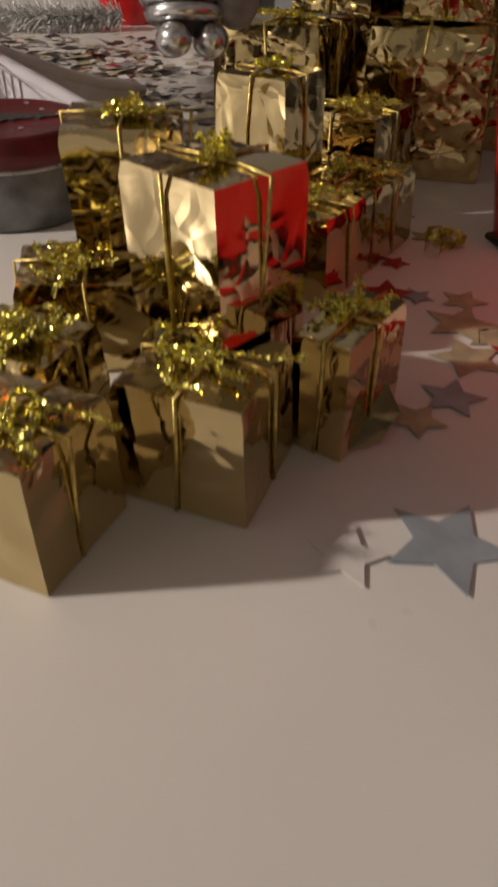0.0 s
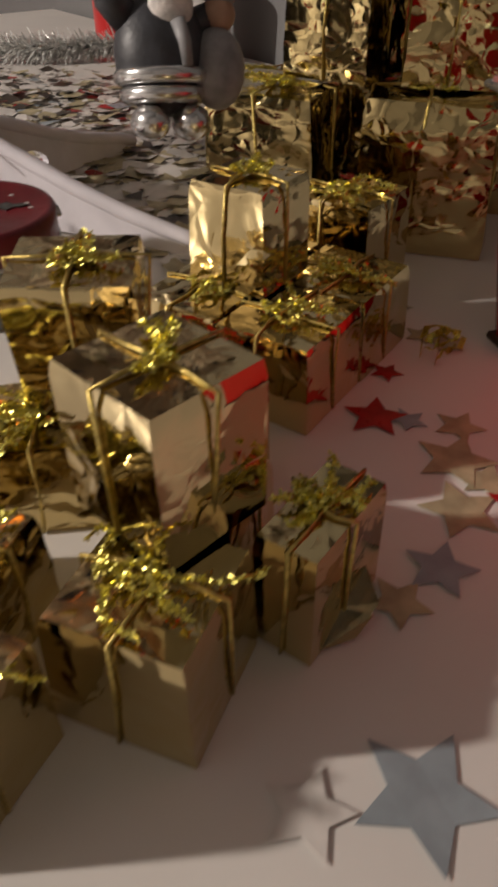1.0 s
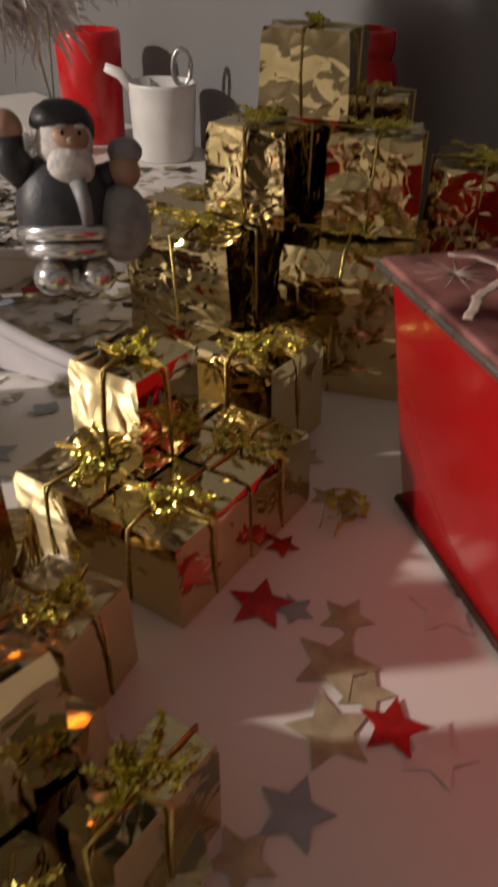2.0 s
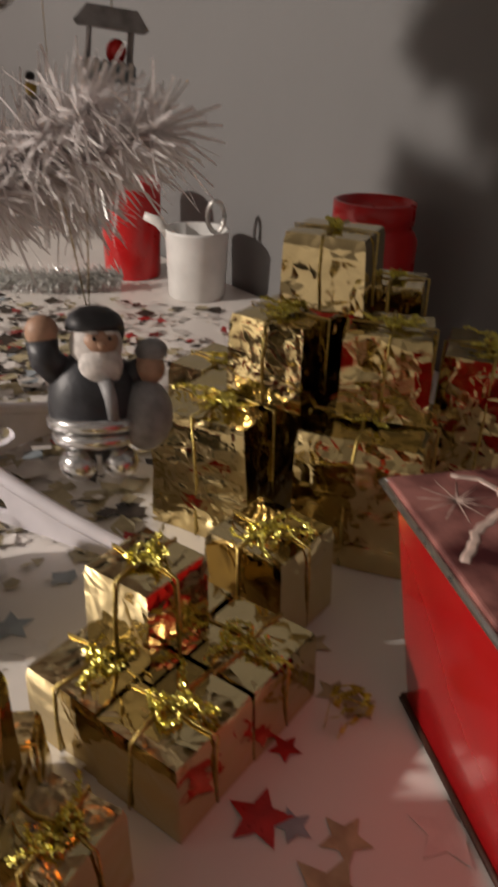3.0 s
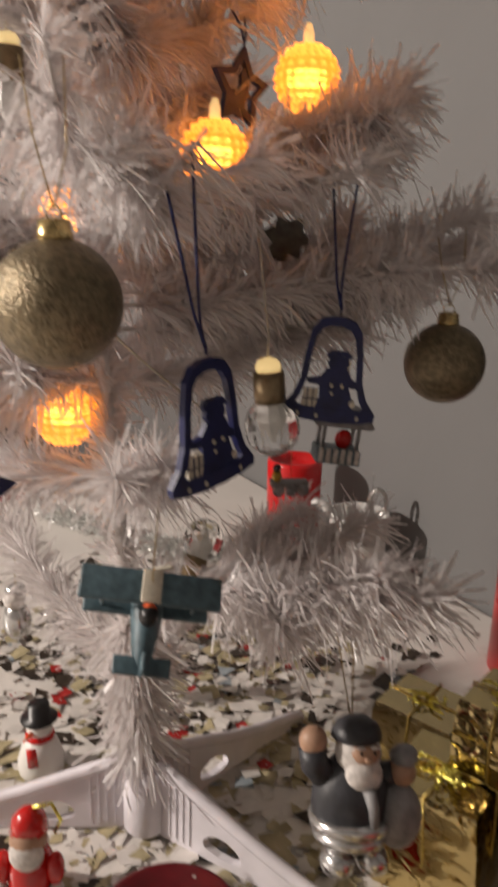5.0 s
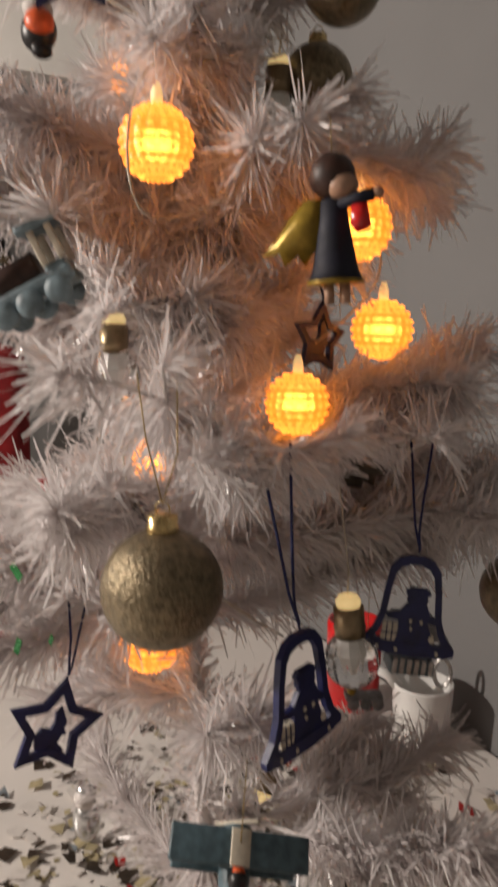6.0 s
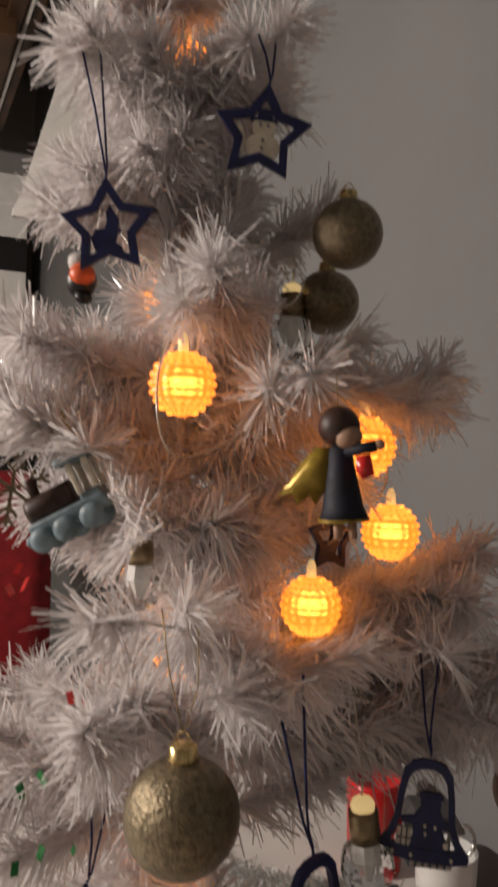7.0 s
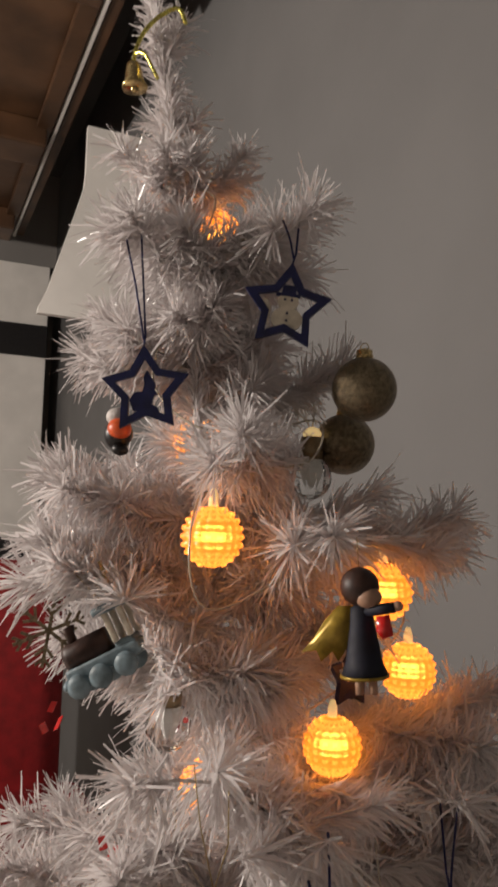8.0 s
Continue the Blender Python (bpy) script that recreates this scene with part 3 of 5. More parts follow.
def hang(ob_parent, points, material, r, name="string"):
    points = smooth_line(points)
    return part(name, tube(bmesh.new(), points, r, n=5), material, ob_parent)


def star_line(r, k, turn=90.0):
    return [((r if i % 2 == 0 else r * k) * math.cos(radians(turn + 36 * i)), (r if i % 2 == 0 else r * k) * math.sin(radians(turn + 36 * i))) for i in range(10)]


def hanging(name, c, turn, roll, label, category, group="hanging tree ornaments"):
    return thing(name, pose(*c, 0, roll, turn), label, category, group)


def bell_ornament(c, turn, roll, drop):
    ob = hanging("bell_ornament", c, turn, roll, "dark blue wooden bell cut-out with bear figure on blue string", "ornament")
    half = [(0.004, 0.030), (0.010, 0.028), (0.0145, 0.022), (0.0165, 0.010), (0.018, -0.006), (0.0215, -0.016), (0.0275, -0.0235), (0.027, -0.0275), (0.018, -0.0295), (0.006, -0.0305)]
    inner = [(0.003, 0.0255), (0.008, 0.0235), (0.011, 0.019), (0.0128, 0.009), (0.0142, -0.006), (0.0168, -0.0155), (0.0195, -0.0205), (0.018, -0.022), (0.012, -0.0225), (0.004, -0.0228)]
    full = lambda h: [(x * 0.95, z * 0.97) for x, z in h] + [(-x * 0.95, z * 0.97) for x, z in h[::-1]]
    bm = plate(bmesh.new(), full(half), 0.0036, hole=[(x * 1.0, z * 0.98 - 0.0002) for x, z in full(inner)])
    part("frame", bm, BLUE, ob, smooth=False)
    wide = Matrix.Diagonal((1.42, 1, 1.05, 1))
    bm = bmesh.new()
    plate(bm, arc(0.002, 0.004, 0.0042, 0.0042, 0, 330, 12), 0.003, m=wide)
    for s in (-1, 1):
        plate(bm, arc(0.002 + s * 0.0034, 0.0078, 0.0016, 0.0016, 0, 330, 8), 0.003, m=wide)
    plate(bm, [(-0.002, 0.001), (0.006, 0.001), (0.0075, -0.004), (0.011, -0.006), (0.0105, -0.009), (0.007, -0.0085), (0.009, -0.016), (0.010, -0.0235), (-0.006, -0.0235), (-0.004, -0.015), (-0.0045, -0.0085), (-0.009, -0.008), (-0.0095, -0.0055), (-0.0045, -0.004)], 0.0028, m=wide)
    part("bear_figure", bm, BLUE, ob, smooth=False)
    bm = plate(bmesh.new(), [(-0.0155, -0.0225), (-0.0065, -0.0225), (-0.0065, -0.0115), (-0.0145, -0.0115)], 0.0024)
    part("parcel", bm, CREAM, ob, "pale window-paned parcel shape", smooth=False)
    for x in (-0.0122, -0.0092):
        part("parcel_bar", block(bmesh.new(), (x, 0, -0.017), (0.0007, 0.0030, 0.011)), BLUE, ob, smooth=False)
    part("parcel_bar", block(bmesh.new(), (-0.0106, 0, -0.0172), (0.009, 0.0030, 0.0007)), BLUE, ob, smooth=False)
    for x, z, q in ((0.0004, -0.0085, 0.0009), (0.0062, -0.0085, 0.0009), (0.0010, -0.0130, 0.0008), (0.0128, -0.0178, 0.0016), (-0.0165, -0.0258, 0.0010), (-0.0060, -0.0262, 0.0010), (0.0165, -0.0256, 0.0010)):
        part("dot", plate(bmesh.new(), arc(x, z, q, q * 1.25, 0, 315, 8), 0.0042), CREAM, ob, "small pale dot", smooth=False)
    part("hat", plate(bmesh.new(), [(-0.0030, 0.0086), (0.0082, 0.0086), (0.0076, 0.0108), (-0.0022, 0.0108)], 0.0032), BLUE, ob, smooth=False)
    hang(ob, [(0.0, 0, 0.031), (0.0005, 0, 0.034), (-0.001, 0.001, 0.05), (0.001, 0.001, drop + 0.03)], STRING, 0.0007)
    hang(ob, [(0.0, 0, 0.034), (-0.004, 0.001, 0.048), (-0.012 if roll else -0.004, 0.003, drop + 0.012)], STRING, 0.0007)
    CLEAR.append((Vector(c), 0.034))
    for k in (0.045, 0.06, 0.075, 0.09):
        CLEAR.append((ob.matrix_world @ Vector((-0.003, 0, k)), 0.011))
    HOOKS.append(ob.matrix_world @ Vector((0, 0, drop + 0.03)))
    return ob


def star_ornament(c, turn, roll, drop, figure, size=0.028):
    ob = hanging("star_ornament", c, turn, roll, "dark blue wooden star cut-out with %s inside on blue string" % figure, "ornament")
    part("frame", plate(bmesh.new(), star_line(size, 0.56), 0.0036, hole=star_line(size * 0.69, 0.56)), BLUE, ob, smooth=False)
    bm = bmesh.new()
    if figure == "snowman":
        plate(bm, arc(0.001, -0.0075, 0.0098, 0.0075, 0, 340, 18), 0.002)
        plate(bm, arc(0.0005, 0.0035, 0.0066, 0.0055, 0, 340, 16), 0.0022)
        part("snowman_figure", bm, CREAM, ob, "white snowman shape", smooth=False)
        bm = plate(bmesh.new(), [(-0.0075, 0.0065), (0.0075, 0.0065), (0.0075, 0.0082), (0.0048, 0.0084), (0.0042, 0.0135), (-0.0036, 0.0135), (-0.0042, 0.0084), (-0.0075, 0.0082)], 0.0026)
        part("hat", bm, BLUE, ob, smooth=False)
        for x, z in ((-0.0016, 0.0045), (0.0026, 0.0045), (0.0008, -0.004), (0.0008, -0.0085)):
            part("button", plate(bmesh.new(), arc(x, z, 0.0008, 0.0008, 0, 315, 8), 0.0030), BLUE, ob, smooth=False)
        bm = plate(bmesh.new(), [(-0.0125, -0.012), (-0.0095, -0.012), (-0.0092, -0.002), (-0.0118, 0.003), (-0.0150, 0.004), (-0.0135, -0.002)], 0.0022)
        part("broom", bm, CREAM, ob, "white broom shape", smooth=False)
    else:
        plate(bm, [(-0.010, -0.006), (-0.008, -0.0125), (0.0, -0.0145), (0.008, -0.0145), (0.007, -0.011), (0.0035, -0.009), (0.005, -0.004), (0.0075, -0.003), (0.0055, 0.0), (0.0062, 0.004), (0.004, 0.0075), (0.0015, 0.012), (-0.001, 0.008), (-0.0005, 0.003), (-0.002, -0.001), (-0.007, -0.001)], 0.0026)
        part("gnome_figure", bm, BLUE, ob, smooth=False)
    hang(ob, [(0, 0, size), (0.001, 0, size + 0.006), (0.0, 0.002, drop + size)], STRING, 0.0007)
    hang(ob, [(0, 0, size + 0.003), (-0.004, 0, size + drop * 0.5), (-0.010, 0.002, drop + size - 0.003)], STRING, 0.0007)
    CLEAR.append((Vector(c), size * 1.05))
    for k in (0.3, 0.6, 0.85):
        CLEAR.append((ob.matrix_world @ Vector((-0.004, 0, size + drop * k)), 0.009))
    HOOKS.append(ob.matrix_world @ Vector((0, 0, drop + size)))
    return ob


def bauble(c, r, drop, label="champagne glitter ball ornament with a brass cap"):
    ob = hanging("ball_ornament", c, 0, 0, label, "ornament", "glitter ball ornaments")
    part("globe", ball(bmesh.new(), (0, 0, 0), r, u=40, v=24), GLITTER, ob)
    bm = lathe(bmesh.new(), [(r * 0.27, r * 0.93), (r * 0.27, r * 1.05), (r * 0.25, r * 1.08), (r * 0.25, r * 1.22), (r * 0.16, r * 1.26), (0.0, r * 1.26)], n=18)
    part("cap", bm, BRASS, ob, "brass crown cap")
    bm = tube(bmesh.new(), [(r * 0.13 * math.cos(a), 0, r * 1.32 + r * 0.13 * math.sin(a)) for a in [i * math.pi / 5 for i in range(11)]], 0.0004, n=4)
    part("ring", bm, BRASS, ob)
    if drop:
        hang(ob, [(0, 0, r * 1.4), (-r * 0.3, 0, r * 1.4 + drop * 0.5), (-r * 0.5, 0.002, r * 1.4 + drop)], THREAD, 0.00035, "thread")
        hang(ob, [(0, 0, r * 1.4), (r * 0.25, 0, r * 1.4 + drop * 0.4), (r * 0.2, 0.002, r * 1.4 + drop)], THREAD, 0.00035, "thread")
        HOOKS.append(Vector(c) + Vector((0, 0, r * 1.4 + drop)))
        for k in (0.25, 0.5, 0.75):
            CLEAR.append((Vector(c) + Vector((0, 0, r * 1.4 + drop * k)), 0.012))
    CLEAR.append((Vector(c), r * 1.12))
    CLEAR.append((Vector(c) + Vector((0, 0, r * 1.15)), r * 0.7))
    return ob


def ball_lamp(c, r):
    """A knobbly glowing ball of a string of lamps."""
    ob = hanging("ball_lamp", c, 0, 0, "glowing orange knobbly ball lamp of a fairy light string", "fairy light", "glowing ball lamps")
    bm = bmesh.new()
    bmesh.ops.create_uvsphere(bm, u_segments=72, v_segments=44, radius=1)
    for v in bm.verts:
        th, a = math.acos(max(-1, min(1, v.co.z))), math.atan2(v.co.y, v.co.x)
        knob = abs(math.sin(th * 11)) * (abs(math.sin(a * 9)) if math.sin(th) > 0.35 else 0.6)
        v.co *= r * (0.90 + 0.13 * knob)
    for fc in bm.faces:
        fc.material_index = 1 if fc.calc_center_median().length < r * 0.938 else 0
    part("shade", bm, [GLOW, GLOW_GAPS], ob, "glowing orange knobbly shade")
    part("core", ball(bmesh.new(), (0, 0, 0), (r * 0.42, r * 0.42, r * 0.16), u=12, v=8), CORE, ob, "bright lamp core")
    part("socket", lathe(bmesh.new(), [(r * 0.16, r * 0.95), (r * 0.16, r * 1.25), (r * 0.08, r * 1.5), (0, r * 1.5)], n=10), WARM, ob)
    CLEAR.append((Vector(c), r * 0.95))
    return ob


def bulb_lamp(c, r, roll=0.0, tilt=0.0, wire=4.6):
    """A small clear bulb with a bronze cap, hung from the wire."""
    ob = thing("bulb_lamp", pose(*c, tilt, roll, 0), "small clear bulb lamp with a bronze cap on a wire", "fairy light", "clear bulb lamps")
    part("globe", ball(bmesh.new(), (0, 0, 0), (r, r, r * 1.05), u=12, v=12), GLASS, ob, "clear faceted plastic globe", smooth=False).visible_shadow = False
    part("inner_reflector", lathe(bmesh.new(), [(r * 0.1, -r * 0.35), (r * 0.42, r * 0.2), (r * 0.36, r * 0.75), (0, r * 0.75)], n=8), FROST, ob, "softly lit frosted core", smooth=False)
    part("cap", lathe(bmesh.new(), [(r * 0.55, r * 0.86), (r * 0.55, r * 1.15), (r * 0.58, r * 1.2), (r * 0.55, r * 1.3), (r * 0.55, r * 1.95), (0, r * 1.95)], n=18), BRONZE, ob, "ribbed bronze cap")
    part("socket", lathe(bmesh.new(), [(r * 0.42, r * 1.95), (r * 0.46, r * 2.15), (r * 0.35, r * 2.35), (r * 0.1, r * 2.45), (0, r * 2.45)], n=14), WARM, ob, "softly lit cream socket")
    hang(ob, [(0, 0, r * 2.4), (r * 0.1, 0, r * 3.2), (-r * 0.1, 0, r * wire)], WIRE, 0.0006, "wire")
    CLEAR.append((Vector(c), r * 1.15))
    CLEAR.append((ob.matrix_world @ Vector((0, 0, r * 1.7)), r * 0.9))
    HOOKS.append(ob.matrix_world @ Vector((0, 0, r * wire)))
    return ob


bell_ornament((-0.069, 0.403, 0.289), 63, -6, 0.085)
bell_ornament((-0.031, 0.506, 0.299), 8, 4, 0.085)
star_ornament((-0.202, 0.431, 0.626), 18, -4, 0.075, "gnome")
star_ornament((-0.122, 0.458, 0.679), 20, 7, 0.030, "snowman")
star_ornament((-0.096, 0.535, 0.447), 60, 5, 0.02, "gnome", 0.022)
star_ornament((-0.212, 0.425, 0.233), 50, 16, 0.045, "gnome")
bauble((0.028, 0.552, 0.300), 0.0236, 0.048)
bauble((-0.124, 0.373, 0.340), 0.0262, 0.055, "large champagne glitter ball ornament hung on brass thread")
bauble((-0.086, 0.518, 0.637), 0.0215, 0)
bauble((-0.112, 0.573, 0.606), 0.0225, 0)
bulb_lamp((-0.062, 0.497, 0.266), 0.0160, -6, wire=8.6)
bulb_lamp((-0.122, 0.560, 0.164), 0.0145, 12, 150)
bulb_lamp((-0.131, 0.553, 0.580), 0.0150)
bulb_lamp((-0.188, 0.450, 0.425), 0.0140)
LAMPS = [((-0.060, 0.543, 0.453), 0.0195), ((-0.158, 0.438, 0.539), 0.0190), ((-0.1010, 0.505, 0.4100), 0.0175), ((-0.070, 0.505, 0.507), 0.0185),
         ((-0.199, 0.524, 0.757), 0.0165), ((-0.234, 0.534, 0.768), 0.0175), ((-0.214, 0.536, 0.603), 0.0165), ((-0.182, 0.498, 0.375), 0.0175),
         ((-0.178, 0.475, 0.268), 0.0180)]
OPEN_LAMPS = [c for c, r in LAMPS[1:4]]  # the others sit deep among the needles
first_lamp = ball_lamp(LAMPS[0][0], 0.0185)
for c, r in LAMPS[1:]:
    copy_thing(first_lamp, pose(*c, 0, 0, 40 * c[2] * 100))
    if c in OPEN_LAMPS:
        CLEAR.append((Vector(c), 0.0225))


def fairy_wire():
    order = [(-0.105, 0.505, 0.27), (-0.135, 0.43, 0.33), (-0.175, 0.44, 0.39), (-0.115, 0.52, 0.43), (-0.062, 0.535, 0.485), (-0.085, 0.49, 0.535), (-0.15, 0.415, 0.50), (-0.16, 0.43, 0.57), (-0.11, 0.47, 0.585), (-0.125, 0.54, 0.62), (-0.16, 0.46, 0.60), (-0.212, 0.46, 0.635), (-0.20, 0.47, 0.70), (-0.183, 0.484, 0.765), (-0.22, 0.5, 0.785)]
    pts = []
    for i in range(len(order) - 1):
        p = [Vector(order[max(0, min(len(order) - 1, i + k))]) for k in (-1, 0, 1, 2)]
        for j in range(8):
            t = j / 8
            pts.append(0.5 * ((2 * p[1]) + (p[2] - p[0]) * t + (2 * p[0] - 5 * p[1] + 4 * p[2] - p[3]) * t * t + (3 * p[1] - p[0] - 3 * p[2] + p[3]) * t ** 3))
    return solo("fairy_light_wire", tube(bmesh.new(), pts, 0.0007, n=5), WIRE, "thin clear wire of the fairy lights wound round the tree", "wire")


fairy_wire()


def figures():
    # robed doll with wings: one plain mesh
    bm = bmesh.new()
    ball(bm, (0, 0, 0.0195), 0.0102, 0)
    ball(bm, (0.0040, -0.0040, 0.0145), (0.0070, 0.0070, 0.0058), 1)
    lathe(bm, [(0.0128, -0.0262), (0.0128, -0.0248)], 4, n=18)
    lathe(bm, [(0.0125, -0.026), (0.0100, -0.02), (0.0066, 0.0), (0.0058, 0.009), (0.002, 0.011)], 2, n=18)
    tube(bm, [(0.002, -0.003, 0.007), (0.010, -0.008, 0.0085), (0.017, -0.009, 0.0095)], 0.0028, 2, n=8)
    ball(bm, (0.0185, -0.009, 0.010), 0.0027, 1)
    plate(bm, [(0.0075, 0.005), (0.014, 0.006), (0.0155, -0.004), (0.010, -0.006), (0.007, -0.002)], 0.004, 3, m=Matrix.Translation((0, -0.009, 0)))
    plate(bm, [(-0.003, 0.010), (-0.012, 0.010), (-0.019, 0.003), (-0.026, -0.007), (-0.032, -0.013), (-0.024, -0.012), (-0.022, -0.018), (-0.016, -0.013), (-0.013, -0.018), (-0.008, -0.011), (-0.004, -0.004)], 0.0025, 4, m=Matrix.Translation((0, -0.001, 0)))
    for s in (-0.003, 0.004):
        tube(bm, [(s, 0, -0.026), (s, 0, -0.035)], 0.0022, 1, n=8)
    tube(bm, [(0, 0, 0.029), (0, 0.001, 0.045)], 0.0003, 6, n=4)
    c = (-0.066, 0.423, 0.497)
    solo("angel_figurine", bm, [BROWN, SKIN, NAVY, RED, OLIVEGOLD, BLUE, THREAD], "small painted wooden angel doll with old-gold wings and navy robe", "figurine", "hanging tree ornaments", m=pose(*c, 0, -4, 12))
    CLEAR.append((Vector(c), 0.030))
    CLEAR.append((Vector(c) + Vector((-0.016, 0, -0.002)), 0.027))
    # round bearded doll with a sack: one plain mesh
    bm = bmesh.new()
    ball(bm, (0, 0, -0.002), (0.0205, 0.017, 0.025), 0, u=28, v=18)
    lathe(bm, [(0.0195, -0.014), (0.0212, -0.0125), (0.0215, -0.0095), (0.0205, -0.008)], 1, n=24)
    lathe(bm, [(0.0165, -0.0215), (0.019, -0.0195), (0.0195, -0.0165), (0.018, -0.015)], 1, n=24)
    for s, k in ((-0.0085, 1), (0.010, 1)):
        ball(bm, (s, -0.006, -0.029), (0.0085, 0.0105, 0.0078), k)
    ball(bm, (0.001, -0.005, 0.024), (0.0118, 0.0105, 0.0125), 3)
    ball(bm, (0.002, -0.0108, 0.0255), (0.0082, 0.0062, 0.0066), 2)
    ball(bm, (0.002, -0.0112, 0.0150), (0.0098, 0.0062, 0.0095), 3)
    ball(bm, (0.002, -0.0172, 0.0242), (0.0021, 0.0016, 0.0017), 2)
    for s in (-1, 1):
        ball(bm, (0.002 + s * 0.0034, -0.0165, 0.0272), (0.0008, 0.0006, 0.0011), 8, u=8, v=6)
        ball(bm, (0.002 + s * 0.0036, -0.0160, 0.0296), (0.0024, 0.0010, 0.0009), 3, u=10, v=6)
    tube(bm, [(0.003, -0.0165, 0.009), (0.005, -0.0185, 0.001), (0.006, -0.0180, -0.008)], 0.0034, 5, n=8, taper=0.7)
    lathe(bm, [(0.0118, 0.0300), (0.0128, 0.0310), (0.0126, 0.0335), (0.0108, 0.0375), (0.006, 0.0405), (0, 0.0412)], 0, n=20, m=Matrix.Translation((0.0005, -0.003, 0)))
    ball(bm, (0.0095, -0.001, 0.030), (0.005, 0.006, 0.008), 0)
    tube(bm, [(-0.013, 0, 0.010), (-0.021, -0.002, 0.018), (-0.022, -0.002, 0.026)], 0.0072, 0, n=12)
    ball(bm, (-0.022, -0.003, 0.0295), (0.0072, 0.0068, 0.0075), 2)
    tube(bm, [(0.013, 0, 0.009), (0.022, -0.004, 0.012)], 0.0065, 0, n=12)
    ball(bm, (0.0245, -0.006, 0.013), 0.0072, 2)
    ball(bm, (0.0255, -0.006, 0.021), (0.0075, 0.007, 0.006), 4)
    ball(bm, (0.0225, -0.007, -0.008), (0.0125, 0.0110, 0.0165), 5)
    tube(bm, [(-0.002, 0, 0.040), (-0.010, 0.004, 0.085), (-0.015, 0.006, 0.118)], 0.0004, 6, n=4)
    tube(bm, [(-0.001, 0, 0.040), (0.000, 0.004, 0.085), (0.002, 0.006, 0.118)], 0.0004, 6, n=4)
    c = (0.003, 0.422, 0.097)
    solo("santa_figurine", bm, [CHARCOAL, SILVER, SKIN, BEARD, GREYP, GREYP, THREAD, SKIN, BLACK], "round grey and silver bearded doll with a sack, hung on thread", "figurine", "hanging tree ornaments", m=pose(*c, -16, 4, 26))
    HOOKS.append(Vector(c) + Vector((-0.004, 0.006, 0.118)))
    CLEAR.append((Vector(c) + Vector((0, 0, 0.05)), 0.025))
    CLEAR.append((Vector(c), 0.035))
    # white standing doll with black hat and red scarf
    bm = bmesh.new()
    lathe(bm, [(0.012, 0.0), (0.0155, 0.004), (0.0160, 0.012), (0.0125, 0.024), (0.009, 0.030), (0, 0.031)], 0, n=20)
    ball(bm, (0, 0, 0.037), (0.0090, 0.0090, 0.0085), 0)
    lathe(bm, [(0.0125, 0.0435), (0.0128, 0.0445), (0.0075, 0.0455), (0.0072, 0.055), (0, 0.0555)], 1, n=20)
    lathe(bm, [(0.0085, 0.0285), (0.0102, 0.030), (0.0098, 0.0325), (0.008, 0.033)], 2, n=18)
    plate(bm, [(-0.002, 0.031), (0.004, 0.031), (0.005, 0.016), (-0.002, 0.015)], 0.002, 2, m=pose(-0.004, -0.0115, 0, 10))
    tube(bm, [(-0.004, -0.008, 0.037), (-0.008, -0.016, 0.0365)], 0.0018, 3, n=8, taper=0.3)
    solo("snowman_figurine", bm, [WHITEWOOD, BLACK, RED, ORANGE], "small white snowman figure with black hat and red scarf", "figurine", m=pose(-0.219, 0.497, 0, 0, 0, 20))
    # small red and white standing doll
    bm = bmesh.new()
    lathe(bm, [(0.012, 0.0), (0.0125, 0.003), (0.011, 0.010), (0.0105, 0.022), (0.007, 0.030)], 0, n=18)
    lathe(bm, [(0.0126, 0.006), (0.0135, 0.008), (0.0126, 0.0105)], 1, n=18)
    ball(bm, (0, -0.002, 0.036), (0.0085, 0.0085, 0.009), 2)
    ball(bm, (0, -0.006, 0.0315), (0.0080, 0.0055, 0.009), 1)
    lathe(bm, [(0.0088, 0.040), (0.0075, 0.046), (0.003, 0.0505), (0, 0.051)], 0, n=16)
    for s in (-1, 1):
        ball(bm, (s * 0.012, -0.003, 0.021), (0.0042, 0.005, 0.0085), 0)
        ball(bm, (s * 0.013, -0.006, 0.012), 0.0035, 1)
        ball(bm, (s * 0.005, -0.004, 0.002), (0.005, 0.007, 0.003), 3)
    tube(bm, [(0.002, 0, 0.051), (0.010, 0.002, 0.052), (0.014, 0.002, 0.043), (0.011, 0.002, 0.036)], 0.0009, 4, n=6)
    solo("red_santa_figurine", bm, [RED, BEARD, SKIN, BLACK, TINSEL], "small red and white bearded doll with gold loop on the table", "figurine", m=pose(-0.170, 0.402, 0, 0, 0, 15) @ Matrix.Diagonal((1.22, 1.22, 1.22, 1)))
    # silver hanging doll
    bm = bmesh.new()
    ball(bm, (0, 0, 0), (0.011, 0.010, 0.016), 0)
    ball(bm, (0, -0.002, 0.019), 0.0085, 1)
    ball(bm, (0, 0, 0.025), (0.008, 0.008, 0.006), 0)
    tube(bm, [(0, 0, 0.03), (0, 0.002, 0.07)], 0.0004, 2, n=4)
    solo("silver_figurine", bm, [SILVER, BEARD, THREAD], "small silver doll ornament hung on thread", "figurine", "hanging tree ornaments", m=pose(-0.266, 0.55, 0.083, 0, 0, 0))
    HOOKS.append(Vector((-0.266, 0.552, 0.153)))
    # red-breasted bird
    bm = bmesh.new()
    ball(bm, (0, 0, 0), (0.012, 0.011, 0.013), 0)
    ball(bm, (0.003, -0.005, 0.004), (0.010, 0.009, 0.009), 1)
    ball(bm, (-0.003, 0, 0.013), (0.010, 0.010, 0.008), 2)
    ball(bm, (0.006, -0.003, -0.012), (0.007, 0.007, 0.005), 3)
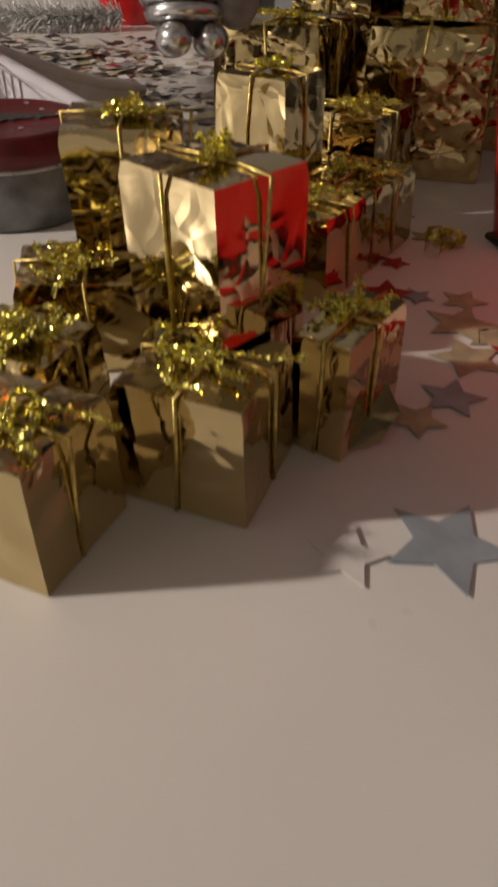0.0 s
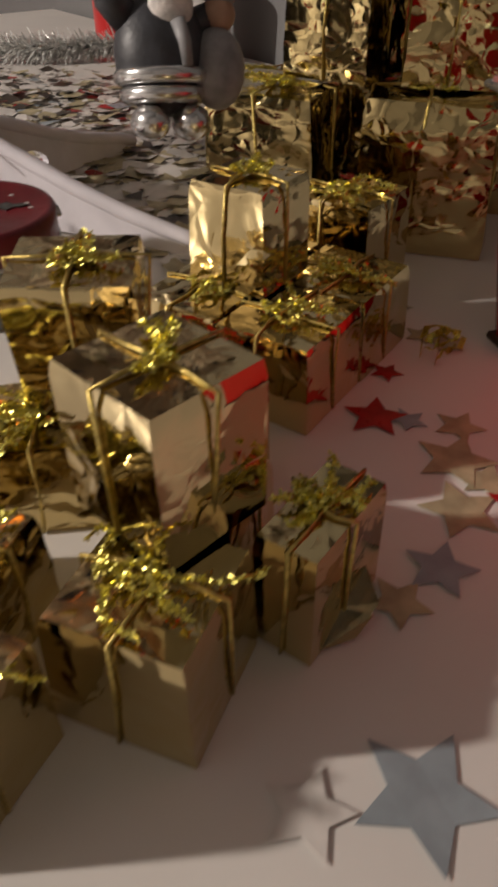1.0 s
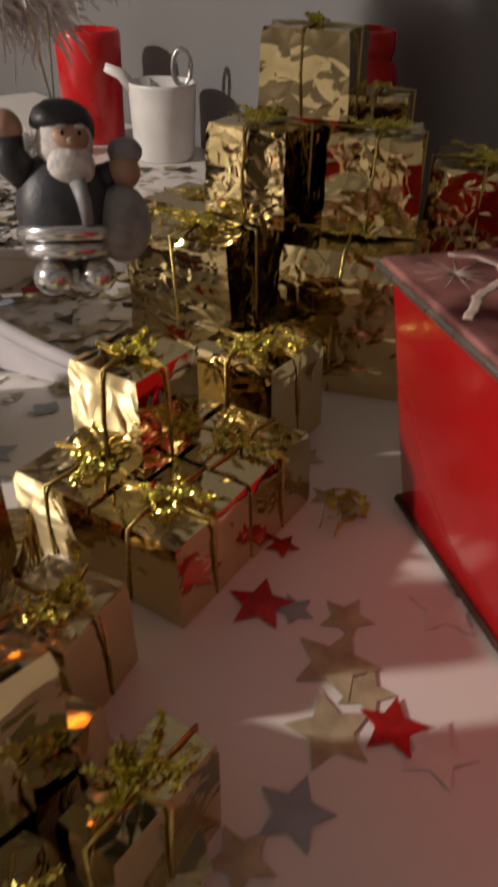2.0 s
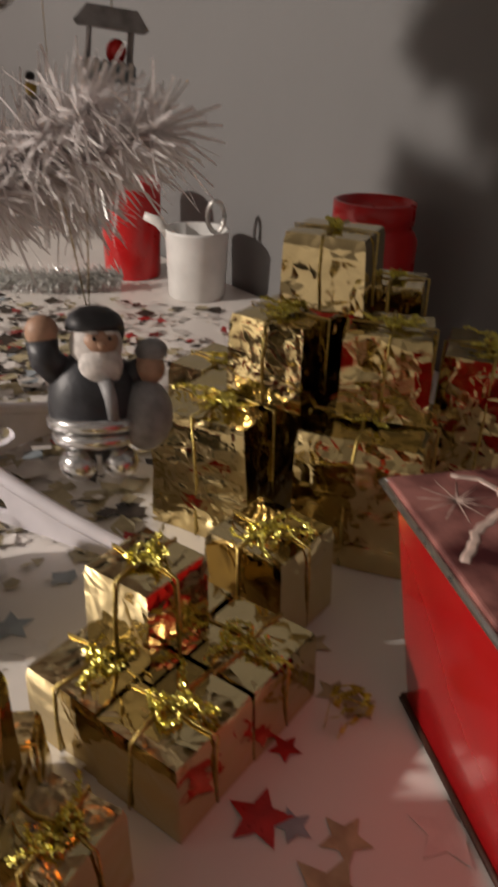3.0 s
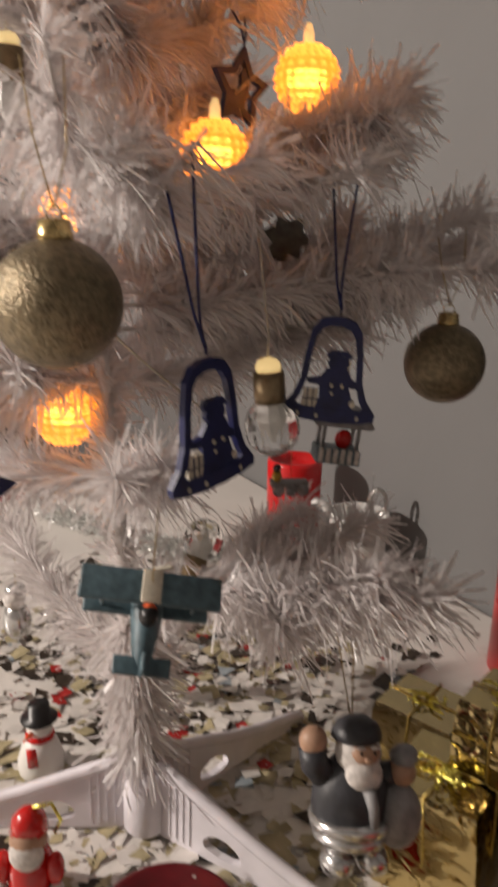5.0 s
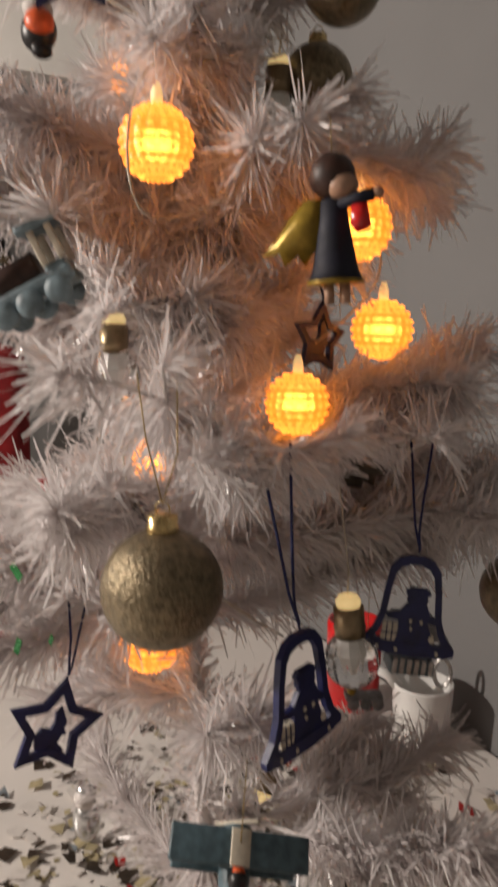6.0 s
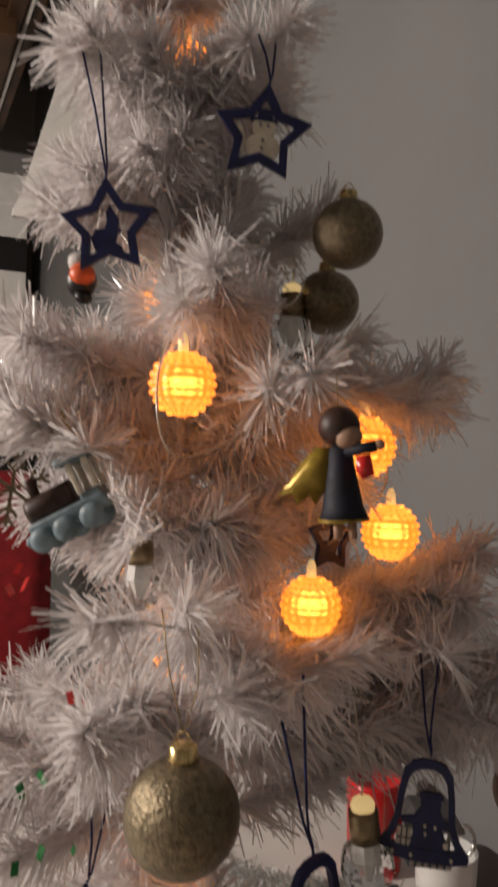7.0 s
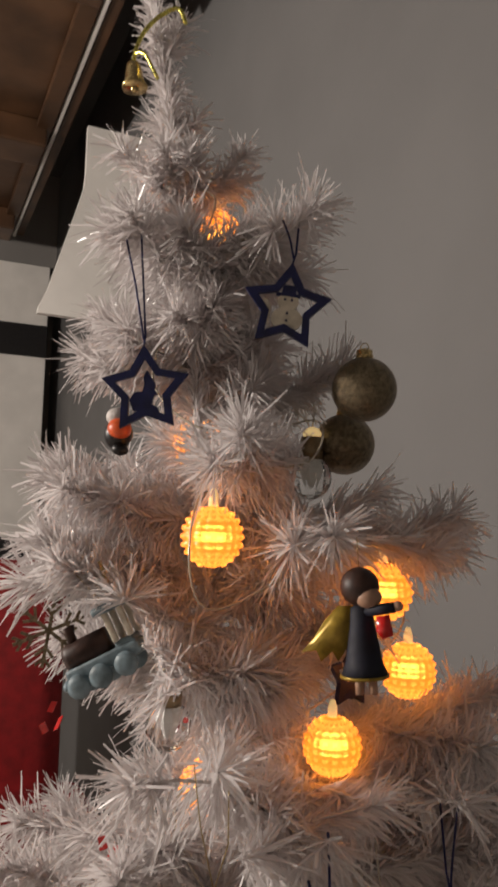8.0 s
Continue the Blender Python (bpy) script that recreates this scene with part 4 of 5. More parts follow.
    solo("bird_ornament", bm, [BLACK, ORANGE, BEARD, BLACK], "small black bird ornament with orange-red breast sitting in the tree", "ornament", "hanging tree ornaments", m=pose(-0.232, 0.452, 0.602, 0, 10, 0) @ Matrix.Diagonal((0.8, 0.8, 0.8, 1)))
    CLEAR.append((Vector((-0.232, 0.447, 0.600)), 0.016))


figures()


def train_ornament():
    c = (-0.216, 0.416, 0.474)
    ob = thing("train_ornament", pose(*c, 0, -28, 14), "blue-grey resin toy steam train ornament hung on thread", "ornament", "hanging tree ornaments")
    bm = block(bmesh.new(), (0.0, 0, -0.008), (0.046, 0.017, 0.009), bevel=0.002)
    block(bm, (0.016, 0, -0.004), (0.012, 0.016, 0.007), bevel=0.002)
    part("chassis", bm, TEALPALE, ob)
    bm = bmesh.new()
    block(bm, (0.012, -0.0075, 0.008), (0.0035, 0.003, 0.018), bevel=0.0008)
    block(bm, (0.0215, -0.0075, 0.008), (0.0035, 0.003, 0.018), bevel=0.0008)
    block(bm, (0.012, 0.0075, 0.008), (0.0035, 0.003, 0.018), bevel=0.0008)
    block(bm, (0.0215, 0.0075, 0.008), (0.0035, 0.003, 0.018), bevel=0.0008)
    part("cab", bm, CREAM, ob, "cream cab posts")
    part("roof", block(bmesh.new(), (0.0165, 0, 0.019), (0.022, 0.022, 0.005), bevel=0.002), TEALPALE, ob)
    m = pose(-0.006, 0, 0.002, 0, 90, 0)
    part("boiler", lathe(bmesh.new(), [(0.0075, -0.015), (0.0082, -0.012), (0.0082, 0.012), (0, 0.012)], n=18, m=m), BROWN, ob, "dark brown boiler")
    part("chimney", lathe(bmesh.new(), [(0.0028, 0.008), (0.0028, 0.014), (0.0048, 0.019), (0, 0.019)], n=12, m=Matrix.Translation((-0.014, 0, 0))), BROWN, ob)
    for x in (-0.017, -0.003, 0.013):
        for s in (-1, 1):
            w = lathe(bmesh.new(), [(0.0065, -0.002), (0.007, 0), (0.0065, 0.002), (0.003, 0.0028), (0, 0.0028)], n=16, m=pose(x, s * 0.0105, -0.014, 90 * -s))
            part("wheel", w, TEALPALE, ob)
    part("bumper", ball(bmesh.new(), (-0.025, 0, -0.012), (0.004, 0.009, 0.004)), TEALPALE, ob)
    hang(ob, [(0.012, 0, 0.021), (0.002, 0, 0.05)], THREAD, 0.0004, "thread")
    hang(ob, [(0.018, 0, 0.021), (0.020, 0, 0.045)], BRASS, 0.0012, "gold_loop")
    CLEAR.append((Vector(c), 0.030))
    HOOKS.append(ob.matrix_world @ Vector((0.004, 0, 0.05)))


def plane_ornament():
    c = (-0.098, 0.400, 0.194)
    ob = thing("aeroplane_ornament", pose(*c, -42, -10, 203) @ Matrix.Diagonal((0.78, 0.88, 0.88, 1)), "dark teal resin toy aeroplane ornament with a small pilot", "ornament", "hanging tree ornaments")
    m = pose(0, 0, 0, 90, 0, 0)
    part("fuselage", lathe(bmesh.new(), [(0.003, -0.034), (0.006, -0.026), (0.0095, -0.005), (0.0105, 0.014), (0.009, 0.022), (0, 0.023)], n=18, m=m), TEAL, ob)
    for z, w in ((0.013, 0.086), (-0.006, 0.078)):
        part("wing", block(bmesh.new(), (0, -0.009, z), (w, 0.019, 0.0035), bevel=0.0015), TEAL, ob)
    for x in (-0.028, 0.028):
        for y in (-0.014, -0.004):
            part("strut", tube(bmesh.new(), [(x, y, -0.006), (x, y, 0.013)], 0.0011, n=6), TEALPALE, ob)
    part("stripe", block(bmesh.new(), (0, -0.009, 0.0155), (0.012, 0.0185, 0.0022), bevel=0.0006), CREAM, ob, "worn cream stripe")
    part("tailplane", block(bmesh.new(), (0, 0.030, 0.002), (0.034, 0.010, 0.003), bevel=0.001), TEAL, ob)
    part("fin", block(bmesh.new(), (0, 0.031, 0.009), (0.003, 0.010, 0.012), bevel=0.001), TEAL, ob)
    part("propeller", block(bmesh.new(), (0, -0.0245, 0), (0.030, 0.002, 0.004), m=pose(0, 0, 0, 0, 35, 0), bevel=0.0008), CREAM, ob)
    bm = ball(bmesh.new(), (0, 0.006, 0.012), 0.0058, 0)
    ball(bm, (0, 0.0035, 0.0125), 0.0045, 1)
    part("pilot", bm, [BLACK, ORANGE], ob)
    hook = Vector(c) + Vector((0.0, 0.02, 0.066))
    hang(ob, [(0, -0.006, 0.014), ob.matrix_world.inverted() @ hook], THREAD, 0.0004, "thread")
    CLEAR.append((Vector(c), 0.032))
    HOOKS.append(hook)


def hut_ornament():
    c = (-0.038, 0.601, 0.238)
    ob = thing("hut_ornament", pose(*c, 0, 6, 20), "small grey market hut ornament with red inside, hung on thread", "ornament", "hanging tree ornaments")
    part("base", block(bmesh.new(), (0, 0, -0.014), (0.031, 0.022, 0.010), bevel=0.0015), TEALPALE, ob)
    for i in range(6):
        part("slat", block(bmesh.new(), (-0.0125 + 0.005 * i, -0.0118, -0.0125), (0.003, 0.0016, 0.010), bevel=0.0004), BEARD, ob)
    for x in (-0.012, 0.012):
        for y in (-0.008, 0.008):
            part("post", tube(bmesh.new(), [(x, y, -0.010), (x, y, 0.012)], 0.0014, n=6), GREYP, ob)
    part("roof", plate(bmesh.new(), [(-0.021, 0.010), (-0.014, 0.019), (0.014, 0.019), (0.021, 0.010), (0.019, 0.008), (-0.019, 0.008)], 0.028), GREYP, ob, smooth=False)
    bm = ball(bmesh.new(), (0.004, 0, -0.003), (0.006, 0.005, 0.007))
    part("goods", bm, RED, ob, "red goods on the counter")
    hang(ob, [(0, 0, 0.019), (0, 0.001, 0.125)], THREAD, 0.0004, "thread")
    CLEAR.append((Vector(c), 0.024))
    HOOKS.append(ob.matrix_world @ Vector((0, 0.001, 0.125)))


def cart_ornament():
    c = (-0.064, 0.569, 0.218)
    ob = thing("cart_ornament", pose(*c, 0, 0, 20) @ Matrix.Diagonal((0.55, 0.55, 0.55, 1)), "small grey cart ornament with an old-gold passenger, hung on thread", "ornament", "hanging tree ornaments")
    part("cart", block(bmesh.new(), (-0.002, 0, -0.015), (0.046, 0.020, 0.007), bevel=0.002), GREYP, ob)
    for x in (-0.016, 0.0, 0.014):
        part("wheel", lathe(bmesh.new(), [(0.007, -0.002), (0.0075, 0), (0.007, 0.002), (0, 0.002)], n=14, m=pose(x, -0.012, -0.021, 90)), GREYP, ob)
    bm = ball(bmesh.new(), (-0.018, -0.006, -0.004), (0.006, 0.006, 0.008))
    part("passenger", bm, OLIVEGOLD, ob)
    part("cap", ball(bmesh.new(), (-0.018, -0.006, 0.006), 0.005), BLACK, ob)
    hang(ob, [(0, 0, -0.012), (0, 0, 0.185)], THREAD, 0.0004, "thread")
    HOOKS.append(Vector(c) + Vector((0, 0, 0.102)))


def snowflake_ornament():
    c = (-0.262, 0.43, 0.478)
    ob = thing("snowflake_ornament", pose(*c, 0, 8, 35) @ Matrix.Diagonal((0.75, 0.75, 0.75, 1)), "gold glitter snowflake ornament with branching arms", "ornament", "hanging tree ornaments")
    for k in range(6):
        bm = bmesh.new()
        m = pose(0, 0, 0, 0, 60 * k, 0)
        plate(bm, [(-0.0014, 0), (0.0014, 0), (0.0014, 0.030), (-0.0014, 0.030)], 0.0015, m=m)
        for z, w in ((0.012, 0.008), (0.021, 0.0065)):
            for s in (-1, 1):
                plate(bm, [(0, z), (s * w, z + w), (s * w * 0.8, z + w + 0.002), (0, z + 0.003)][:: s], 0.0014, m=m)
        part("arm", bm, GLITTER, ob, smooth=False)
    hang(ob, [(0, 0, 0.030), (0.002, 0, 0.055)], THREAD, 0.0004, "thread")
    CLEAR.append((Vector(c), 0.026))
    HOOKS.append(Vector(c) + Vector((0.002, 0, 0.055)))


def gold_bell():
    c = (-0.240, 0.466, 0.856)
    ob = thing("gold_bell", pose(*c, 0, -6, 0), "small gold bell with a twisted gold cord at the tree top", "ornament", "hanging tree ornaments")
    part("bell_body", lathe(bmesh.new(), [(0.0088, -0.010), (0.0092, -0.009), (0.0068, -0.004), (0.0055, 0.004), (0.0048, 0.008), (0.002, 0.0105), (0, 0.0108)], n=20), BRASS, ob)
    part("clapper", ball(bmesh.new(), (0, 0, -0.0105), 0.003), BRASS, ob)
    hang(ob, [(0, 0, 0.010), (0.002, 0.002, 0.022), (0.008, 0.006, 0.036), (0.018, 0.012, 0.048), (0.030, 0.016, 0.052), (0.034, 0.018, 0.040)], TINSEL, 0.0016, "cord")
    hang(ob, [(0.002, 0, 0.016), (0.010, -0.002, 0.012), (0.014, 0, 0.002), (0.018, 0, -0.008)], TINSEL, 0.0014, "cord")
    CLEAR.append((Vector(c), 0.012))


def leaf_ornament():
    bm = bmesh.new()
    plate(bm, [(0.0, -0.016), (0.007, -0.012), (0.006, -0.007), (0.013, -0.006), (0.010, 0.001), (0.015, 0.006), (0.007, 0.009), (0.003, 0.017), (-0.003, 0.010), (-0.011, 0.010), (-0.009, 0.003), (-0.014, -0.003), (-0.006, -0.006), (-0.006, -0.012)], 0.002)
    solo("leaf_ornament", bm, LEAF, "dark grey-green jagged leaf ornament in the tree", "ornament", "hanging tree ornaments", m=pose(-0.070, 0.550, 0.368, 20, 30, 10), smooth=False)
    CLEAR.append((Vector((-0.070, 0.550, 0.368)), 0.016))


for build in (train_ornament, plane_ornament, hut_ornament, cart_ornament, snowflake_ornament, gold_bell, leaf_ornament):
    build()


def foil_flecks():
    """Bits of green and red foil caught in the needles."""
    rng = random.Random(9)
    spots = [((-0.243, 0.418, 0.311), 0), ((-0.200, 0.405, 0.293), 0), ((-0.222, 0.408, 0.325), 0), ((-0.225, 0.412, 0.283), 0), ((-0.240, 0.41, 0.272), 0), ((-0.205, 0.408, 0.371), 1), ((-0.264, 0.44, 0.430), 1), ((-0.256, 0.436, 0.422), 1), ((-0.268, 0.438, 0.417), 1), ((-0.198, 0.406, 0.366), 1)]
    for p, kind in spots:
        s = rng.uniform(0.0035, 0.006)
        bm = plate(bmesh.new(), [(-s * 0.5, -s), (s * 0.5, -s * 0.8), (s * 0.6, s), (-s * 0.4, s * 0.8)], 0.0004)
        solo("foil_fleck", bm, RED if kind else GREENFOIL, "small %s foil fleck caught in the tree's needles" % ("red" if kind else "green"), "confetti", "foil flecks in the tree", m=pose(*p, rng.uniform(-40, 40), rng.uniform(-40, 40), rng.uniform(-40, 40)), smooth=False)


foil_flecks()


build_tree()


# ---- things on the table ----
CANRED = mat("red_plastic", (0.55, 0.010, 0.012), 0.30, vary=0.12, scale=20, coat=0.2)
# chair's red is darkened to stand for the weaker light falling on it
CHAIRRED = mat("shade_darkened_red_upholstery", (0.26, 0.010, 0.012), 0.7, vary=0.2, scale=30, bump=0.2, bump_scale=200)
DARKRED = mat("dark_red_lid_enamel", (0.11, 0.005, 0.010), 0.33, vary=0.25, scale=60, bump=0.05, bump_scale=300)
TINGREY = mat("grey_printed_tin", (0.16, 0.165, 0.17), 0.4, 0.3, vary=0.35, scale=70)
METAL = mat("bare_tin_rim", (0.48, 0.47, 0.45), 0.3, 0.9, vary=0.15, scale=90)
FIRTREE = mat("printed_grey_fir", (0.045, 0.048, 0.045), 0.55, vary=0.6, scale=320)
PRINT = mat("printed_dark_chocolate", (0.13, 0.022, 0.026), 0.35, vary=0.6, scale=48, second=(0.36, 0.15, 0.13), spread=(0.36, 0.6))
SWIRL = mat("printed_pale_swirl", (0.58, 0.44, 0.38), 0.35, vary=0.25, scale=120)
PRALINE = mat("printed_tan_praline", (0.30, 0.13, 0.09), 0.4, vary=0.4, scale=90)
BOXRED = mat("glossy_red_tin_box", (0.42, 0.010, 0.012), 0.16, vary=0.1, scale=12, coat=0.3, bump=0.04, bump_scale=25)
STAND = mat("white_stand_plastic", (0.74, 0.71, 0.76), 0.35, vary=0.05, scale=60)
CUPWHITE = mat("white_enamel", (0.72, 0.71, 0.69), 0.35, vary=0.07, scale=40)
C_BLUE = mat("blue_grey_foil_paper", (0.29, 0.33, 0.36), 0.42, 0.08, vary=0.12, scale=90)
C_GOLD = mat("matt_gold_foil_paper", (0.42, 0.36, 0.22), 0.45, 0.12, vary=0.25, scale=90)
C_RED = mat("red_foil_paper", (0.42, 0.02, 0.018), 0.3, 0.3, vary=0.25, scale=90)
C_WHITE = mat("white_foil_paper", (0.72, 0.68, 0.64), 0.4, 0.1, vary=0.08, scale=90)
C_BROWN = mat("dark_brown_foil_paper", (0.05, 0.036, 0.026), 0.4, 0.3, vary=0.4, scale=90)
SILVERT = mat("silver_tinsel", (0.72, 0.72, 0.70), 0.35, 0.35, vary=0.35, scale=300)


def tree_stand():
    hub = axis(0.03)
    ob = thing("tree_stand", Matrix.Translation((hub.x, hub.y, 0)), "white plastic tree stand with pierced curved legs", "tree stand")
    part("hub", lathe(bmesh.new(), [(0.013, 0.004), (0.0145, 0.006), (0.0145, 0.044), (0.012, 0.047), (0, 0.047)], n=20), STAND, ob)
    for turn in (-16, 62, 196):
        L = 0.155
        outline = [(0.010, 0.003), (L * 0.5, 0.003), (L - 0.006, 0.0), (L, 0.001), (L, 0.006), (L * 0.92, 0.010), (L * 0.7, 0.018), (L * 0.5, 0.028), (L * 0.32, 0.039), (L * 0.18, 0.047), (0.014, 0.052), (0.010, 0.052)]
        hole = [(L * 0.30, 0.011), (L * 0.36, 0.0085), (L * 0.42, 0.0085), (L * 0.46, 0.0105), (L * 0.465, 0.0135), (L * 0.455, 0.017), (L * 0.43, 0.020), (L * 0.39, 0.0225), (L * 0.35, 0.0225), (L * 0.315, 0.020), (L * 0.295, 0.017), (L * 0.29, 0.0135)]
        m = pose(0, 0, 0, 0, 0, turn)
        bm = plate(bmesh.new(), outline, 0.005, hole=hole, m=m)
        leg = part("leg", bm, STAND, ob, smooth=False)
        top = [m @ Vector((x, 0, z)) for x, z in outline[4:]]
        part("flange", tube(bmesh.new(), top, 0.0042, n=8), STAND, leg)
        for k in range(4):
            x = 0.020 + 0.005 * k
            part("rib", block(bmesh.new(), (x, 0, 0.026), (0.0014, 0.0066, 0.038), m=m), STAND, leg, smooth=False)
    return ob


def cookie_tin():
    ob = thing("cookie_tin", pose(-0.077, 0.374, 0, 0, 0, 0), "round grey tin, dark red lid printed with fir tree", "tin")
    r = 0.0365
    part("body", lathe(bmesh.new(), [(r - 0.002, 0.0), (r, 0.0015), (r, 0.030), (r - 0.001, 0.031)], n=48), TINGREY, ob, "grey printed tin body")
    part("lid", lathe(bmesh.new(), [(r + 0.0008, 0.0275), (r + 0.0014, 0.0285), (r + 0.0014, 0.0405), (r + 0.0004, 0.0418), (r - 0.002, 0.0418), (r - 0.003, 0.0412), (0, 0.0412)], n=48), DARKRED, ob, "dark red enamelled lid")
    part("rim", lathe(bmesh.new(), [(r + 0.0012, 0.0266), (r + 0.0022, 0.0272), (r + 0.0022, 0.0280), (r + 0.0012, 0.0286)], n=48), METAL, ob, "bare metal rolled rim")
    rng = random.Random(3)
    half = []
    for k in range(9):
        z = -0.024 + 0.047 * k / 8
        w = 0.0125 * (1 - k / 8.5)
        half += [(w + rng.uniform(0.0005, 0.003), z), (w * 0.72, z + 0.003)]
    bm = bmesh.new()
    m = pose(0, 0, 0.0416, 90, 0, -72) @ pose(0, 0, 0, 180, 0, 0)
    plate(bm, half + [(-x, z) for x, z in half[::-1]], 0.0006, m=m)
    part("fir_print", bm, FIRTREE, ob, "grey fir tree print", smooth=False)
    for _ in range(9):
        a, q = rng.uniform(0, 6.28), rng.uniform(0.012, 0.03)
        bm = plate(bmesh.new(), star_line(0.0013, 0.35), 0.0005, m=pose(q * math.cos(a), q * math.sin(a), 0.0415, 90, 0, 0))
        part("star_print", bm, BEARD, ob, smooth=False)
    return ob


def chocolate_box():
    turn = math.degrees(math.atan2(0.344, 0.939))
    ob = thing("gift_tin_box", pose(0.1355, 0.366, 0, 0, 0, turn), "long glossy red tin box with chocolates printed on its lid", "tin box")
    W, D, H = 0.13, 0.215, 0.099
    bm = block(bmesh.new(), (W / 2, -D / 2, H / 2), (W, D, H), bevel=0.004)
    for v in bm.verts:
        k = 0.013 * (1 - v.co.z / H)
        v.co.x += k if v.co.x < W / 2 else -k
        v.co.y += -k if v.co.y > -D / 2 else k
    part("body", bm, BOXRED, ob, "glossy red sides")
    bm = bmesh.new()
    e = 0.003
    tube(bm, [(-e, e, H), (-e, -D - e, H), (W + e, -D - e, H), (W + e, e, H), (-e, e, H)], 0.0014, n=8)
    part("top_rim", bm, METAL, ob, "grey metal rim")
    bm = tube(bmesh.new(), [(0.012, -0.012, 0.0022), (0.012, 0.012 - D, 0.0022), (W - 0.012, 0.012 - D, 0.0022), (W - 0.012, -0.012, 0.0022), (0.012, -0.012, 0.0022)], 0.0016, n=8)
    part("bottom_rim", bm, BROWN, ob, "dark bottom seam")
    part("lid", block(bmesh.new(), (W / 2, -D / 2, H + 0.001), (W + 0.004, D + 0.004, 0.004), bevel=0.001), PRINT, ob, "lid printed with dark chocolates", smooth=False)
    top = H + 0.0031
    winding = [((0.030, -0.002), (0.043, -0.008), (0.048, -0.020), (0.044, -0.034), (0.032, -0.043), (0.020, -0.050), (0.013, -0.060), (0.003, -0.072)),
               ((0.062, -0.002), (0.066, -0.012), (0.080, -0.022), (0.085, -0.036), (0.076, -0.049), (0.058, -0.055), (0.040, -0.064), (0.029, -0.080), (0.018, -0.096), (0.003, -0.108)),
               ((0.127, -0.018), (0.112, -0.030), (0.106, -0.048), (0.112, -0.066), (0.127, -0.080)),
               ((0.127, -0.110), (0.110, -0.120), (0.098, -0.138), (0.104, -0.160), (0.122, -0.172))]
    for n_line, line in enumerate(winding):
        if n_line < 2:
            line = [(x * 0.72, y * 0.72) for x, y in line]
        fine = []
        for (x0, y0), (x1, y1) in zip(line, line[1:]):
            fine += [(x0 + (x1 - x0) * t, y0 + (y1 - y0) * t + 0.001 * math.sin(9 * t + x0 * 300), 0) for t in (0, 0.33, 0.67)]
        bm = tube(bmesh.new(), fine + [(*line[-1], 0)], 0.0017, n=6)
        for v in bm.verts:
            v.co.z = top + v.co.z * 0.08
        part("swirl_print", bm, SWIRL, ob, "pale winding icing print")
    for cx, cy, rr in ((0.016, -0.018, 0.014), (0.088, -0.020, 0.013)):
        bm = bmesh.new()
        for k in range(11):
            a = 0.571 * k
            tube(bm, [(cx, cy, top), (cx + math.cos(a) * rr, cy + math.sin(a) * rr, top)], 0.0004, n=4, taper=0.4)
        for v in bm.verts:
            v.co.z = top + (v.co.z - top) * 0.2
        part("star_print", bm, SWIRL, ob, "fine star lines print")
    rng = random.Random(4)
    for row in range(4):
        for k in range(4):
            x, y = 0.020 + 0.028 * k + rng.uniform(-0.005, 0.005), -0.088 - 0.029 * row + 0.012 * (k % 2) + rng.uniform(-0.004, 0.004)
            if k == 0 and row == 0:
                continue
            bm = ball(bmesh.new(), (x, y, H + 0.003), (rng.uniform(0.010, 0.013), rng.uniform(0.009, 0.011), 0.0006))
            part("praline_print", bm, PRALINE, ob)
    return ob


tree_stand()
cookie_tin()
chocolate_box()


def containers():
    ob = thing("red_canister", pose(-0.137, 0.968, 0), "glossy red round canister by the wall", "canister")
    part("body", lathe(bmesh.new(), [(0.030, 0), (0.032, 0.002), (0.034, 0.103), (0.0325, 0.108), (0.030, 0.108), (0.030, 0.098), (0, 0.096)], n=32), CANRED, ob)
    ob = thing("red_jar", pose(0.128, 0.738, 0), "red plastic jar with a stepped neck standing by the wall", "jar")
    part("body", lathe(bmesh.new(), [(0.034, 0), (0.0365, 0.003), (0.0365, 0.108), (0.034, 0.114), (0.031, 0.117), (0.031, 0.121), (0.0325, 0.122), (0.0325, 0.137), (0.030, 0.138), (0.0295, 0.125), (0.0295, 0.06), (0, 0.058)], n=40), CANRED, ob)
    ob = thing("white_pot", pose(-0.048, 0.905, 0), "white enamel pot with a spout and loop handle by the wall", "pot")
    part("body", lathe(bmesh.new(), [(0.029, 0), (0.0305, 0.002), (0.0335, 0.068), (0.034, 0.071), (0.032, 0.071), (0.0295, 0.01), (0, 0.008)], n=32), CUPWHITE, ob)
    part("spout", tube(bmesh.new(), [(-0.026, -0.008, 0.064), (-0.038, -0.012, 0.078), (-0.052, -0.016, 0.084)], 0.007, n=10, taper=0.6), CUPWHITE, ob)
    pts = [(0.020 + 0.009 * math.cos(a), 0, 0.084 + 0.016 * math.sin(a)) for a in [i * math.pi / 6 for i in range(13)]]
    part("loop_handle", tube(bmesh.new(), pts, 0.0025, n=8), METAL, ob, "grey loop handle")


containers()


def confetti_star(x, y, r, turn, material, label, rng, z=0.0006, five=True):
    bm = bmesh.new()
    m = pose(0, 0, 0, 90, 0, 0)
    plate(bm, star_line(r, 0.48) if five else star_line(r, 0.7), 0.0002, m=m)
    for v in bm.verts:
        v.co.z += 0.0004 * (noise.noise(v.co * 90 + Vector((x * 50, y * 50, 0))) + 0.5)
    return solo("confetti_star", bm, material, label, "confetti", "star confetti on the table", m=pose(x, y, z, 0, 0, turn), smooth=False)


